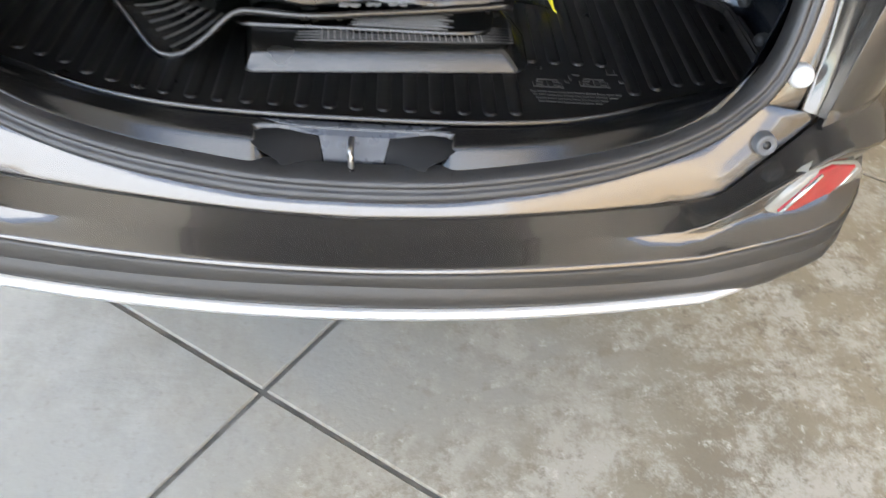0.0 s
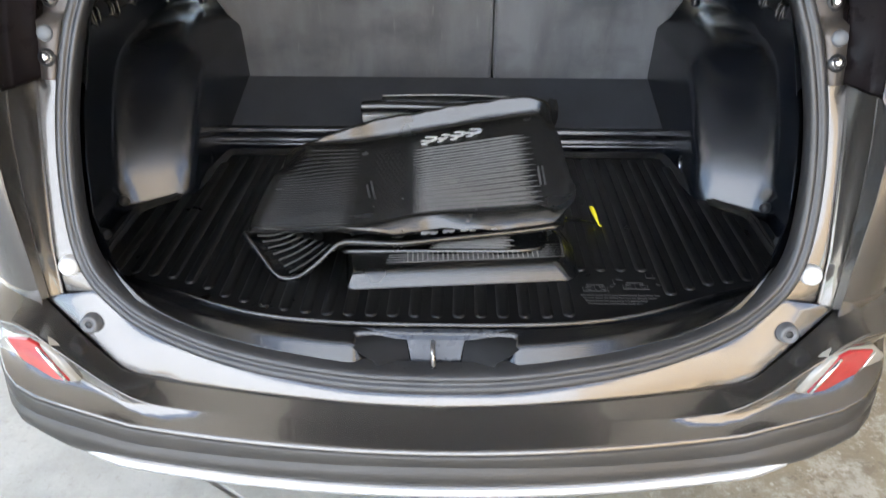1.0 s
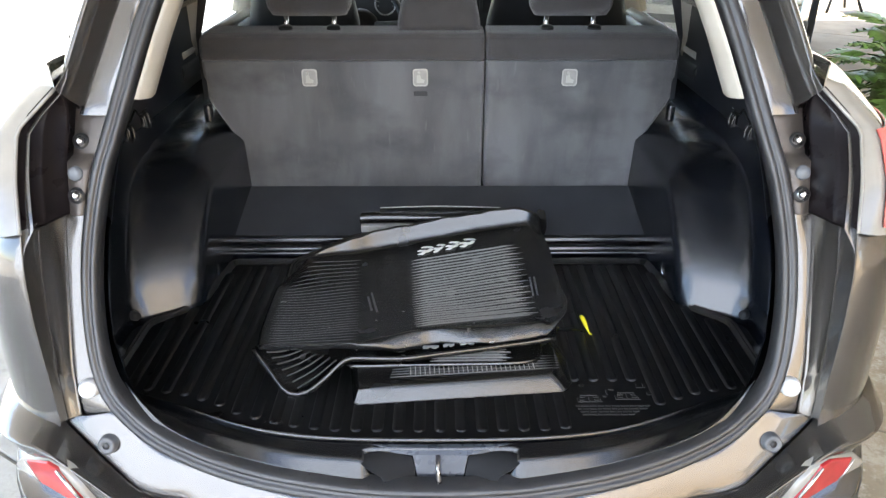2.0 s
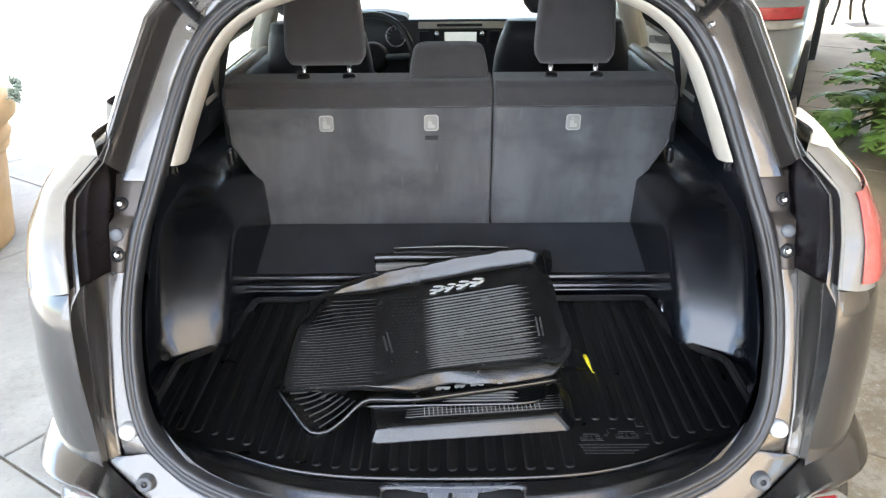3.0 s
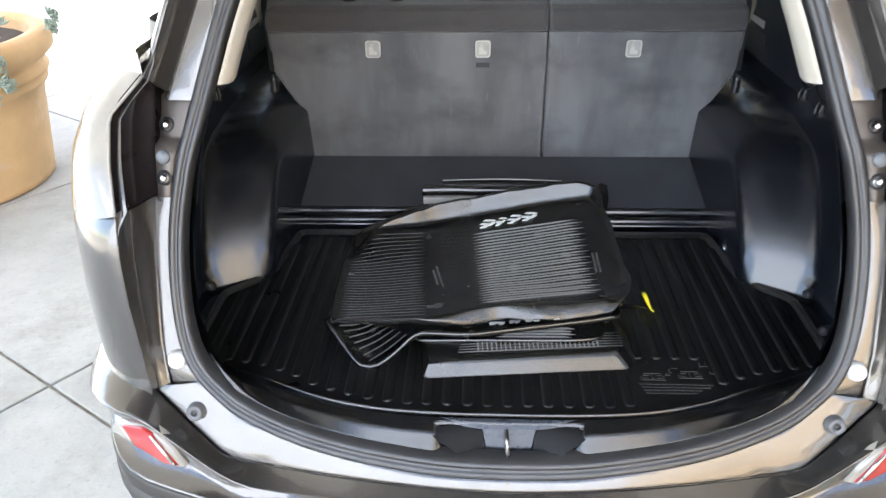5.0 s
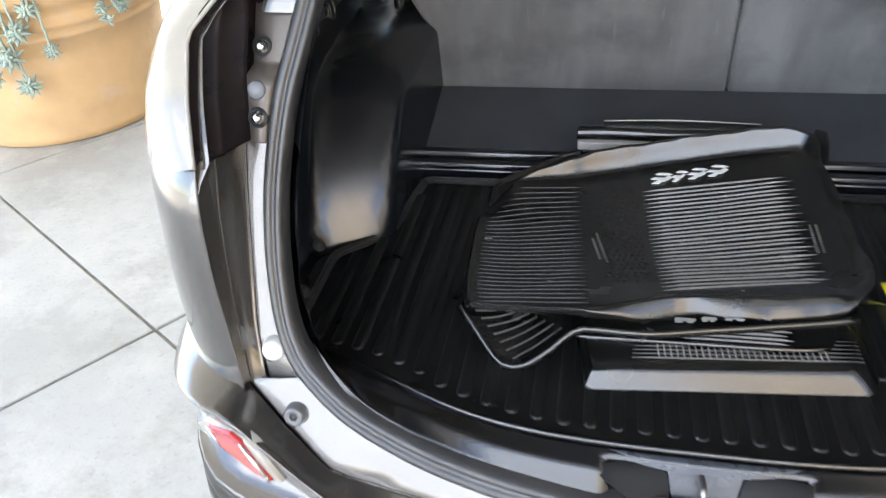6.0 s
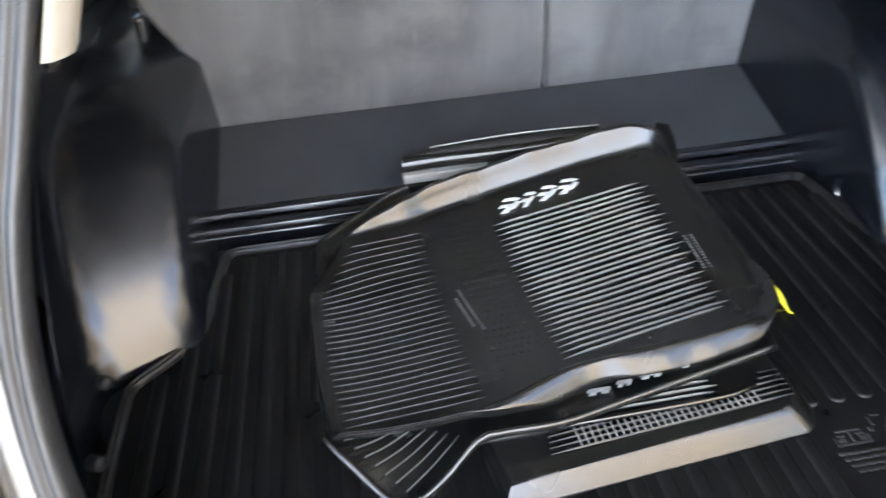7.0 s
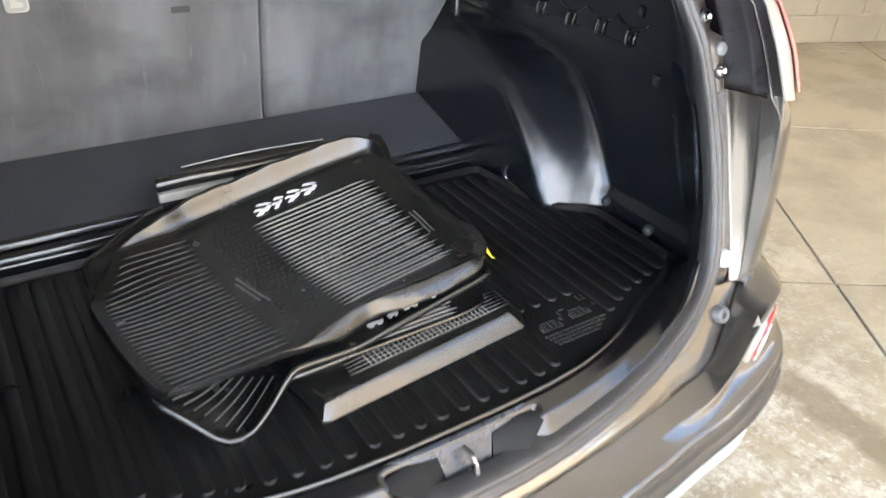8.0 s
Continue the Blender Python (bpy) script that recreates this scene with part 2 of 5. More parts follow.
SCREEN = material("dark_screen", (0.05, 0.055, 0.06), 0.15, 0, 0.1, 20)

nt = CARPET.node_tree
nap = nt.nodes.new("ShaderNodeMapping")
nap.inputs["Scale"].default_value = (1.0, 1.0, 0.28)
for nd in [q for q in nt.nodes if q.type == "TEX_NOISE" and q.inputs["Scale"].default_value < 100]:
    src = nd.inputs["Vector"].links[0].from_socket
    nt.links.new(src, nap.inputs["Vector"])
    nt.links.new(nap.outputs["Vector"], nd.inputs["Vector"])

napped(CARPET)


def glass(name):
    m = bpy.data.materials.new(name)
    m.use_nodes = True
    b = m.node_tree.nodes["Principled BSDF"]
    b.inputs["Base Color"].default_value = (0.9, 0.95, 0.93, 1)
    b.inputs["Transmission Weight"].default_value, b.inputs["Roughness"].default_value, b.inputs["IOR"].default_value = 1.0, 0.02, 1.1
    return m


GLASS = glass("window_glass")


# ---------------------------------------------------------------- helpers
def part(name, bm, mat, parent=None, label="", smooth=True, solid=0.0, bevel=0.0):
    bmesh.ops.remove_doubles(bm, verts=bm.verts, dist=1e-5)
    bmesh.ops.recalc_face_normals(bm, faces=bm.faces)
    me = bpy.data.meshes.new(name)
    bm.to_mesh(me)
    bm.free()
    me.materials.append(mat)
    for p in me.polygons:
        p.use_smooth = smooth
    ob = new(name, me)
    if parent:
        ob.parent = parent
    if label:
        ob["label"] = label
    if solid:
        md = ob.modifiers.new("thickness", "SOLIDIFY")
        md.thickness, md.offset = solid, -1
    if bevel:
        md = ob.modifiers.new("edge", "BEVEL")
        md.width, md.segments, md.limit_method, md.angle_limit = bevel, 2, "ANGLE", radians(40)
    if smooth and (bevel or solid):
        ob.modifiers.new("normals", "WEIGHTED_NORMAL")
    return ob


def backing(ob, way):
    """Thickness goes to the side away from the direction given."""
    way = Vector(way)
    face = sum(p.normal.dot(way) * p.area for p in ob.data.polygons)
    ob.modifiers["thickness"].offset = -1 if face > 0 else 1
    return ob


def empty(name, label, category, group="", kind="", at=(0, 0, 0)):
    ob = new(name)
    ob.location = at
    return tagged(ob, label, category, group, kind)


def lerp(table, x):
    """Piecewise linear table of (x, value)."""
    if x <= table[0][0]:
        return table[0][1]
    for (a0, b0), (a1, b1) in zip(table, table[1:]):
        if x <= a1:
            return b0 + (b1 - b0) * (x - a0) / (a1 - a0)
    return table[-1][1]


def sm(a0, a1, x):
    t = min(1, max(0, (x - a0) / (a1 - a0)))
    return t * t * (3 - 2 * t)


def curve(pts, n):
    """n points spread evenly along a smooth line through pts."""
    pts = [Vector(p) for p in pts]
    dense = []
    for i in range(len(pts) - 1):
        p0, p1, p2, p3 = pts[max(i - 1, 0)], pts[i], pts[i + 1], pts[min(i + 2, len(pts) - 1)]
        for k in range(12):
            t = k / 12
            dense.append(0.5 * (2 * p1 + (p2 - p0) * t + (2 * p0 - 5 * p1 + 4 * p2 - p3) * t * t + (3 * p1 - p0 - 3 * p2 + p3) * t ** 3))
    dense.append(pts[-1])
    acc = [0.0]
    for a, b in zip(dense, dense[1:]):
        acc.append(acc[-1] + (b - a).length)
    out, j = [], 0
    for i in range(n):
        s = acc[-1] * i / (n - 1)
        while j < len(acc) - 2 and acc[j + 1] < s:
            j += 1
        f = (s - acc[j]) / max(1e-9, acc[j + 1] - acc[j])
        out.append(dense[j].lerp(dense[j + 1], min(1, f)))
    return out


def grid(rows, bm=None, wrap=False):
    """A sheet through rows of points; wrap closes each row on itself."""
    bm = bm or bmesh.new()
    vs = [[bm.verts.new(p) for p in r] for r in rows]
    for r0, r1 in zip(vs, vs[1:]):
        n = len(r0)
        for i in range(n if wrap else n - 1):
            k = (i + 1) % n
            try:
                bm.faces.new((r0[i], r0[k], r1[k], r1[i]))
            except ValueError:
                pass
    return bm


def cap(bm, pts):
    bm.faces.new([bm.verts.new(p) for p in pts])


def tube(pts, r, seg=8, bm=None, ends=True):
    bm = bm or bmesh.new()
    pts = [Vector(p) for p in pts]
    rows = []
    for i, p in enumerate(pts):
        d = (pts[min(i + 1, len(pts) - 1)] - pts[max(i - 1, 0)]).normalized()
        ref = Vector((0, 0, 1)) if abs(d.z) < 0.9 else Vector((1, 0, 0))
        a = d.cross(ref).normalized()
        b = d.cross(a)
        rr = r[i] if isinstance(r, (list, tuple)) else r
        rows.append([p + (a * math.cos(2 * math.pi * k / seg) + b * math.sin(2 * math.pi * k / seg)) * rr for k in range(seg)])
    grid(rows, bm, True)
    if ends:
        cap(bm, rows[0])
        cap(bm, rows[-1])
    return bm


def lathe(profile, at, axis=(0, 0, 1), seg=24, bm=None):
    """Profile of (radius, height) turned about axis."""
    bm = bm or bmesh.new()
    q = Vector((0, 0, 1)).rotation_difference(Vector(axis))
    rows = [[Vector(at) + q @ Vector((r * math.cos(2 * math.pi * k / seg), r * math.sin(2 * math.pi * k / seg), h)) for k in range(seg)]
            for r, h in profile]
    return grid(rows, bm, True)


def box(c, d, bm=None, m=None):
    bm = bm or bmesh.new()
    m = m or Matrix.Identity(4)
    bmesh.ops.create_cube(bm, size=1, matrix=m @ Matrix.Translation(c) @ Matrix.Diagonal((*d, 1)))
    return bm


def prism(poly, back, bm=None):
    """A polygon of 3D points pushed along the vector back."""
    bm = bm or bmesh.new()
    p0 = [Vector(p) for p in poly]
    p1 = [p + Vector(back) for p in p0]
    cap(bm, p0)
    cap(bm, p1)
    grid([p0, p1], bm, True)
    return bm


def glowing(name, colour, strength):
    m = bpy.data.materials.new(name)
    m.use_nodes = True
    b = m.node_tree.nodes["Principled BSDF"]
    b.inputs["Base Color"].default_value = (*colour, 1)
    b.inputs["Emission Color"].default_value, b.inputs["Emission Strength"].default_value = (*colour, 1), strength
    return m


DISPLAY = glowing("lit_display", (0.35, 0.38, 0.36), 0.22)


# ---------------------------------------------------------------- ground
GU, GV, G0 = Vector((0.843, -0.538, 0)), Vector((0.59, 0.807, 0)), Vector((-0.176, 0.083, 0))
SLAB = 1.5

ground = tagged(part("ground", grid([[(-400, -400, -0.012), (400, -400, -0.012)], [(-400, 400, -0.012), (400, 400, -0.012)]]), CONCRETE),
                "pale grey concrete ground reaching away on all sides", "ground", kind="structure")

# ---------------------------------------------------------------- car
car = empty("car", "dark grey metallic car with its tailgate open, parked on concrete", "car")


def S(x, z):
    """The rear face of the body round the tailgate opening: y at x and z."""
    return -0.014 + 0.2 * x * x + 0.354 * (z - 0.596) + (0.25 * (z - 1.1) if z > 1.1 else 0)


def on(x, z, out=0.0):
    return Vector((x, S(abs(x), z) - out, z))


HALF = [(0, 0.595), (0.114, 0.597), (0.202, 0.604), (0.291, 0.614), (0.38, 0.631), (0.47, 0.660), (0.52, 0.69), (0.56, 0.727), (0.582, 0.78),
        (0.591, 0.856), (0.590, 0.93), (0.582, 0.996), (0.566, 1.069), (0.543, 1.143), (0.517, 1.232), (0.494, 1.305), (0.464, 1.377),
        (0.415, 1.438), (0.33, 1.485), (0.2, 1.51), (0, 1.515)]
half = [(p.x, p.z) for p in curve([(x, 0, z) for x, z in HALF], 72)]
half[0], half[-1] = (0.0, 0.595), (0.0, 1.515)


def inward(i):
    a0, a1 = half[max(i - 1, 0)], half[min(i + 1, len(half) - 1)]
    t = Vector((a1[0] - a0[0], a1[1] - a0[1])).normalized()
    if i == 0 or i == len(half) - 1:
        t = Vector((1, 0)) if i == 0 else Vector((-1, 0))
    return Vector((-t.y, t.x))


def ring(i, d, out=0.0):
    """A point d inside the opening's edge, on the rear face."""
    n = inward(i)
    d *= 1 + .05 * (1 - sm(.60, .70, half[i][1]))
    x, z = half[i][0] + n.x * d, half[i][1] + n.y * d
    return on(x, z, out)


def full(d, out=0.0):
    right = [ring(i, d, out) for i in range(len(half))]
    left = [Vector((-p.x, p.y, p.z)) for p in reversed(right[1:-1])]
    return right + left


# door seal: two soft beads and a carrier
profile = [(-0.002, -0.008), (-0.002, 0.004), (0.002, 0.011), (0.008, 0.014), (0.013, 0.011), (0.015, 0.006), (0.018, 0.009), (0.022, 0.011),
           (0.026, 0.008), (0.029, 0.001), (0.030, -0.012), (0.030, -0.02)]
seal = part("door_seal", grid([full(d, o) for d, o in profile], wrap=True), SEALRUB, car, "dark grey rubber weather seal", solid=0.0)

# ---- bumper
R0 = [(0, .574), (.25, .582), (.435, .588), (.49, .598), (.507, .609), (.634, .693), (.66, .712), (.72, .722), (.9, .725)]
VAL = [(0, .5615), (.30, .566), (.38, .570), (.435, .577), (.470, .590), (.505, .611), (.595, .680), (.62, .688), (.66, .685), (.75, .665), (.9, .66)]
CRS = [(0, .570), (.47, .572), (.593, .590), (.664, .618), (.75, .63), (.9, .635)]
LN2 = [(0, .543), (.477, .537), (.60, .556), (.67, .585), (.75, .60), (.9, .60)]
LOW = [(0, .505), (.50, .505), (.56, .507), (.62, .528), (.67, .556), (.75, .58), (.9, .59)]


def around(x):
    """Plan of the bumper: x runs on round the corner as a length; returns x, extra y and the outward turn (0 back, 1 side)."""
    if x <= 0.62:
        return x, 0.0, sm(0.45, 0.75, x) * 0.5
    a = min(1.0, (x - 0.62) / 0.28) * math.pi / 2
    return 0.62 + 0.125 * math.sin(a), 0.20 * (1 - math.cos(a)) + max(0, x - 0.9), sm(0.45, 0.75, x) * 0.5 + 0.5 * sm(0.62, 0.9, x)


def bump(s, x, z, off):
    px, dy, w = around(x)
    off -= .042 * sm(.61, .74, x) * (1 - sm(.62, .67, z))
    n = Vector((w, -(1 - w) - 0.0, 0)).normalized()
    return Vector((s * (px + n.x * off), S(px, z) + dy + n.y * off, z))


bx = [i * 0.04 for i in range(12)] + [0.47 + i * 0.025 for i in range(20)] + [1.0, 1.15, 1.3]
bx2 = [-x for x in reversed(bx[1:])] + bx


def sink(x):
    """How far the crease and all below it lie under the valley, fading out at the corners."""
    return .022 * (1 - sm(.38, .56, x))


def brow(f, off, dz=0.0, low=0.0):
    return [bump(1 if x >= 0 else -1, abs(x), lerp(f, abs(x)) + dz - low * sink(abs(x)), (off(abs(x)) if callable(off) else off) - low * sink(abs(x)) * 1.15) for x in bx2]


def mid(f, g, t):
    return [(x / 200, lerp(f, x / 200) * (1 - t) + lerp(g, x / 200) * t) for x in range(0, 190, 2)]


EDGE = [(0, .009), (.435, .011), (.507, .024), (.634, .013), (.70, .012), (.9, .02)]
edge_out = lambda x: lerp(EDGE, x)
VOUT = [(0, .032), (.30, .034), (.38, .042), (.435, .053), (.470, .061), (.505, .070), (.595, .083), (.75, .083), (.9, .075)]
voff = lambda x: lerp(VOUT, x)
corner = lambda x: sm(.41, .56, x)
upper = [brow(R0, edge_out), brow(R0, lambda x: edge_out(x) + .003, -.0015), brow(mid(R0, VAL, .5), lambda x: (edge_out(x) + voff(x)) / 2 - .001 * (1 - corner(x)) + .014 * sm(.62, .70, x)), brow(mid(R0, VAL, .94), lambda x: voff(x) - .0014 - .0036 * corner(x)), brow(VAL, voff),
         brow(mid(VAL, CRS, .06), lambda x: voff(x) + .0055 * (1 - corner(x)) - .001 * corner(x), 0, .09), brow(mid(VAL, CRS, .4), lambda x: .062 + .006 * corner(x), 0, .5), brow(mid(VAL, CRS, .82), lambda x: .083 - .028 * corner(x), 0, .86),
         brow(CRS, .090, 0, 1), brow(CRS, .0925, -.004, 1)]
bumper = part("bumper", grid(upper), PAINT, car, "dark metallic painted bumper with a raised crease", solid=0.003)
lower = [brow(CRS, .090, -.006, 1), brow(CRS, .0935, -.010, 1), brow(LN2, .090, .004, 1), brow(LN2, .086, .001, 1), brow(LN2, .084, -.003, 1), brow(LN2, .089, -.006, 1),
         brow(mid(LN2, LOW, .6), .088, 0, 1), brow(LOW, .080, .002, 1), brow(LOW, .07, -.010, 1), brow(LOW, .03, -.04, 1), brow(LOW, -.04, -.09, 1), brow(LOW, -.12, -.12, 1)]
part("cladding", grid(lower), CLAD, bumper, "grey textured plastic lower cladding", solid=0.003)
stx = [x / 40 * 0.54 for x in range(-40, 41)]


def strip(z, off):
    return [bump(1 if x >= 0 else -1, abs(x), z - sink(abs(x)), off - .02 * sm(.48, .57, abs(x)) - 1.15 * sink(abs(x))) for x in stx]


part("skid_strip", grid([strip(.508, .078), strip(.507, .086), strip(.500, .088), strip(.493, .084), strip(.488, .06)]), SILVER, bumper, "bright silver strip along the bumper's foot", solid=0.002)

# top plate of the bumper, between the seal and the edge
outer = [(0, .574), (.12, .577), (.25, .582), (.35, .585), (.435, .589), (.48, .596), (.500, .605), (.515, .615), (.56, .645), (.60, .671), (.634, .694)]
oc = [(p.x, p.z) for p in curve([(x, 0, z) for x, z in outer], 44)]
ic = [(p.x, p.z) for p in curve([(x, 0, z) for x, z in HALF[:7]] + [(0.543, 0, 0.708)], 44)]
for s in (1, -1):
    rows = [[on(s * (ic[i][0] * (1 - t) + oc[i][0] * t), ic[i][1] * (1 - t) + oc[i][1] * t, 0.004 * math.sin(t * 3.1) + (edge_out(oc[i][0]) - .001) * t) for i in range(44)] for t in (0, .15, .4, .7, .92, 1)]
    part("sill_plate", grid(rows), PAINT, bumper, "light-catching painted top of the bumper", solid=0.002)
    # fixing cap
    c = on(s * 0.551, 0.664, 0.015)
    n = Vector((0, -0.94, 0.34))
    cap_ob = part("fixing_cap", lathe([(0.0, .012), (.008, .012), (.009, .013), (.0125, .013), (.0145, .011), (.0155, .003), (.0168, .001), (.017, -.006)], c, n), CAPGREY, bumper, "round grey push-in cap")
    part("cap_socket", lathe([(0.0, .0126), (.006, .0126), (.0065, .0115), (0.0, .0115)], c, n, 6), RUBBER, cap_ob)
    # reflector lamp
    nrm = Vector((.40 * s, -.91, -.05)).normalized()
    rpts = [Vector((s * x, y, z)) + nrm * .004 for x, y, z in ((.552, -.014, .607), (.572, -.010, .640), (.592, -.003, .664), (.625, .011, .674), (.676, .034, .661), (.708, .052, .632), (.722, .062, .596), (.663, .037, .582), (.608, .012, .588), (.566, -.008, .598))]
    cen = sum(rpts, Vector()) / len(rpts)
    lens = part("reflector", grid([[p - nrm * 0.016 for p in rpts], rpts, [cen + (p - cen) * 0.95 + nrm * 0.003 for p in rpts], [cen + (p - cen) * 0.5 + nrm * 0.005 for p in rpts], [cen + nrm * 0.006 for p in rpts]], wrap=True),
                CLEAR, bumper, "slanted clear reflector with a red centre")
    qp = [Vector((s * x, y, z)) + nrm * .012 for x, y, z in ((.566, -.009, .606), (.586, -.003, .637), (.604, .003, .668), (.622, .010, .674), (.668, .032, .660), (.660, .031, .632), (.646, .027, .604), (.610, .012, .596))]
    part("red_lens", prism(qp, -nrm * 0.007), BRIGHTRED, lens, "red reflector centre", smooth=False, bevel=0.002)
    # chrome strips stand in for bright streaks of reflection on the lens
    part("lens_glint", tube([Vector((s * x, y, z)) + nrm * .013 for x, y, z in ((.566, -.009, .606), (.586, -.003, .637), (.604, .003, .666))], [.0022, .0032, .0022], 8), CHROME, lens, "bright strip standing in for a glint on the lens")
    part("lens_glint", tube([Vector((s * x, y, z)) + nrm * .012 for x, y, z in ((.648, .028, .604), (.662, .032, .632), (.672, .034, .656))], [.001, .002, .001], 8), CHROME, lens, "bright strip standing in for a glint on the lens")


# ---- body sides
JO = [(.66, .598), (.70, .602), (.77, .612), (.93, .613), (1.0, .612), (1.10, .603), (1.165, .582), (1.293, .537), (1.419, .489), (1.49, .40)]     # jamb's outer edge: z, x
COX = [(.60, .630), (.66, .632), (.715, .634), (.793, .638), (.872, .643), (.95, .643), (1.025, .636), (1.09, .650), (1.157, .656), (1.212, .606), (1.24, .594), (1.318, .570), (1.433, .528), (1.5, .45)]
COY = [(.60, .062), (.66, .070), (.715, .074), (.793, .080), (.872, .088), (.95, .097), (1.025, .106), (1.09, .152), (1.157, .201), (1.212, .248), (1.24, .274), (1.318, .318), (1.433, .378), (1.5, .43)]
XS = [(.60, .800), (.70, .818), (.85, .822), (1.0, .814), (1.10, .792), (1.18, .748), (1.212, .720), (1.224, .640), (1.24, .632), (1.318, .606), (1.433, .565), (1.55, .53)]


def rear_edge(z):
    """The body's rear-most edge, which stands behind the jamb."""
    return Vector((lerp(COX, z), lerp(COY, z), z))


def seal_x(z):
    best = min(range(12, 62), key=lambda i: abs(half[i][1] - z))
    return half[best][0]


zs_low = [.697] + [.72 + i * .02 for i in range(15)] + [1.027]
zs_up = [1.165 + i * .02 for i in range(17)]
for s in (1, -1):
    for zs in (zs_low, zs_up):
        rows = []
        for z in zs:
            x0, x1 = seal_x(z), lerp(JO, z)
            low = -.006 * (1 - sm(.69, .73, z))
            rows.append([on(s * (x0 + (x1 - x0) * t), z, o + low) for t, o in ((0, 0), (.2, .003), (.6, .006), (.9, .008), (1, .007))])
        part("jamb", grid(rows), PAINT, car, "painted door jamb beside the seal", solid=0.002)
        rows = []
        for z in zs:
            rise = .045 * max(0, 1 - (z - 1.165) / .15) if zs is zs_up else 0
            a0, b0 = on(lerp(JO, z), z, .007), rear_edge(z + rise)
            d = Vector((.016, .010, 0))          # a shallow step runs down the face
            drop = .032 * sm(1.10, 1.19, z)
            row = [a0, a0 + Vector((.003, .005 + drop, 0))]
            for t, k in ((.10, .30), (.35, .34), (.58, .30), (.62, .12), (.66, .08), (.90, .05), (.97, .03), (1, 0)):
                q = (a0 + Vector((0, drop, 0))).lerp(b0, t) + d * k * min(1, (b0 - a0).length / .05)
                row.append(q)
            rows.append([Vector((s * p.x, p.y, p.z)) for p in row])
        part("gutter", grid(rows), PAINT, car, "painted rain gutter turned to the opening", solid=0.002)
    # outer quarter panel, wrapping round to the side
    rows = []
    for z in [.60 + .025 * i for i in range(38)]:
        e0, xs = rear_edge(z), lerp(XS, z)
        lamp = 0.014 * sm(.99, 1.02, z) * (1 - sm(1.21, 1.24, z))
        deep = .36 - .12 * sm(1.15, 1.3, z)
        r = []
        for k in range(15):
            a = k / 14 * math.pi / 2
            r.append(Vector((s * (e0.x + (xs - e0.x) * math.sin(a) - lamp), e0.y + deep * (1 - math.cos(a)) + lamp, z)))
        r += [Vector((s * (xs + 0.015), e0.y + y, z)) for y in (.47, .62, .9, 1.3)]
        rows.append(r)
    part("quarter_panel", grid(rows), PAINT, car, "dark grey metallic quarter panel", solid=0.003)
    rows = []
    for z in (.45, .60, .75, .90, 1.00, 1.05):
        x = lerp(XS, z) + .014 - .03 * (z < .5)
        rows.append([Vector((s * x, y, z)) for y in (1.30, 1.6, 2.2, 3.2)])
    part("door_skin", grid(rows), PAINT, car, "dark grey metallic door", solid=0.003)
    rows = []
    for z, k in ((.34, .93), (.45, .98), (.60, 1.0), (.80, 1.0), (.92, .98), (.985, .93), (1.0, .90)):
        rows.append([Vector((s * .84 * k * (1 - .35 * sm(3.6, 4.35, y) ** 2), y, z - .12 * sm(3.3, 4.35, y) * (z > .7))) for y in (3.22, 3.5, 3.8, 4.05, 4.2, 4.3, 4.35)])
    part("front_wing", grid(rows), PAINT, car, "dark grey metallic front wing", solid=0.003)
    part("headlamp", lathe([(0, .03), (.06, .026), (.10, .012), (.115, -.03)], (s * .52, 4.31, .76), (s * .25, 1, .1), 20), CLEAR, car, "clear headlamp")
    # tail lamp
    lamp_rows = []
    for i in range(16):
        z = 1.024 + (1.212 - 1.024) * i / 15
        e0, xs = rear_edge(z), lerp(XS, z)
        r = []
        for k in range(13):
            f = k / 12
            a = f ** 1.1 * math.pi / 2 * 0.88
            bul = (0.004 + 0.010 * math.sin(math.pi * i / 15)) * min(1, f * 5)
            zz = z - .035 * f * (1 - i / 15) 
            r.append(Vector((s * (e0.x + (xs - e0.x) * math.sin(a) + bul * math.sin(a)), e0.y + .36 * (1 - math.cos(a)) - bul * math.cos(a), zz)))
        lamp_rows.append(r)
    shoulder = []
    for k in range(13):
        p = lamp_rows[-1][k]
        f = k / 12
        shoulder.append(Vector((s * (abs(p.x) - .10 * f), p.y + .012 * f, p.z + .018 * min(1, 3 * f))))
    lamp = part("tail_lamp", grid(lamp_rows + [shoulder, [Vector((s * min(abs(p.x), .622), p.y - .003, 1.248)) for p in shoulder]]), CLEAR, car, "tall wrap-round tail lamp with clear and red lenses")
    # left red lens cut to a sliver, standing in for glare that whitens it
    red = [[p + Vector((s * 0.005, -0.006, 0)) for p in r[2 if s > 0 else 10:12]] for r in lamp_rows[1:12]]
    backing(part("red_lens", grid(red), LAMPRED, lamp, "red lens", solid=0.004), (s, -1, 0))
    part("lamp_edge", tube([Vector((s * (rear_edge(z).x - .001), rear_edge(z).y - .001, z)) for z in [1.024 + .0125 * i for i in range(16)]], .003, 6), CLEAR, lamp, "bright edge of the lens")
    # dark inner face of the lamp and its bracket
    rows = []
    peak = rear_edge(1.212)
    for i in range(16):
        z = 1.022 + (1.212 - 1.022) * i / 15
        a0 = on(lerp([(1.02, .600), (1.12, .601), (1.165, .600), (1.21, .592)], z), z, .012)
        a0 = a0.lerp(peak, sm(1.150, 1.213, z) ** 1.4)
        b0 = rear_edge(z)
        d = Vector((.022, .016, 0)) * min(1, (b0 - a0).length / .06)
        row = [a0 + Vector((.002, .045, 0)), a0 + Vector((.0005, .006, 0))]
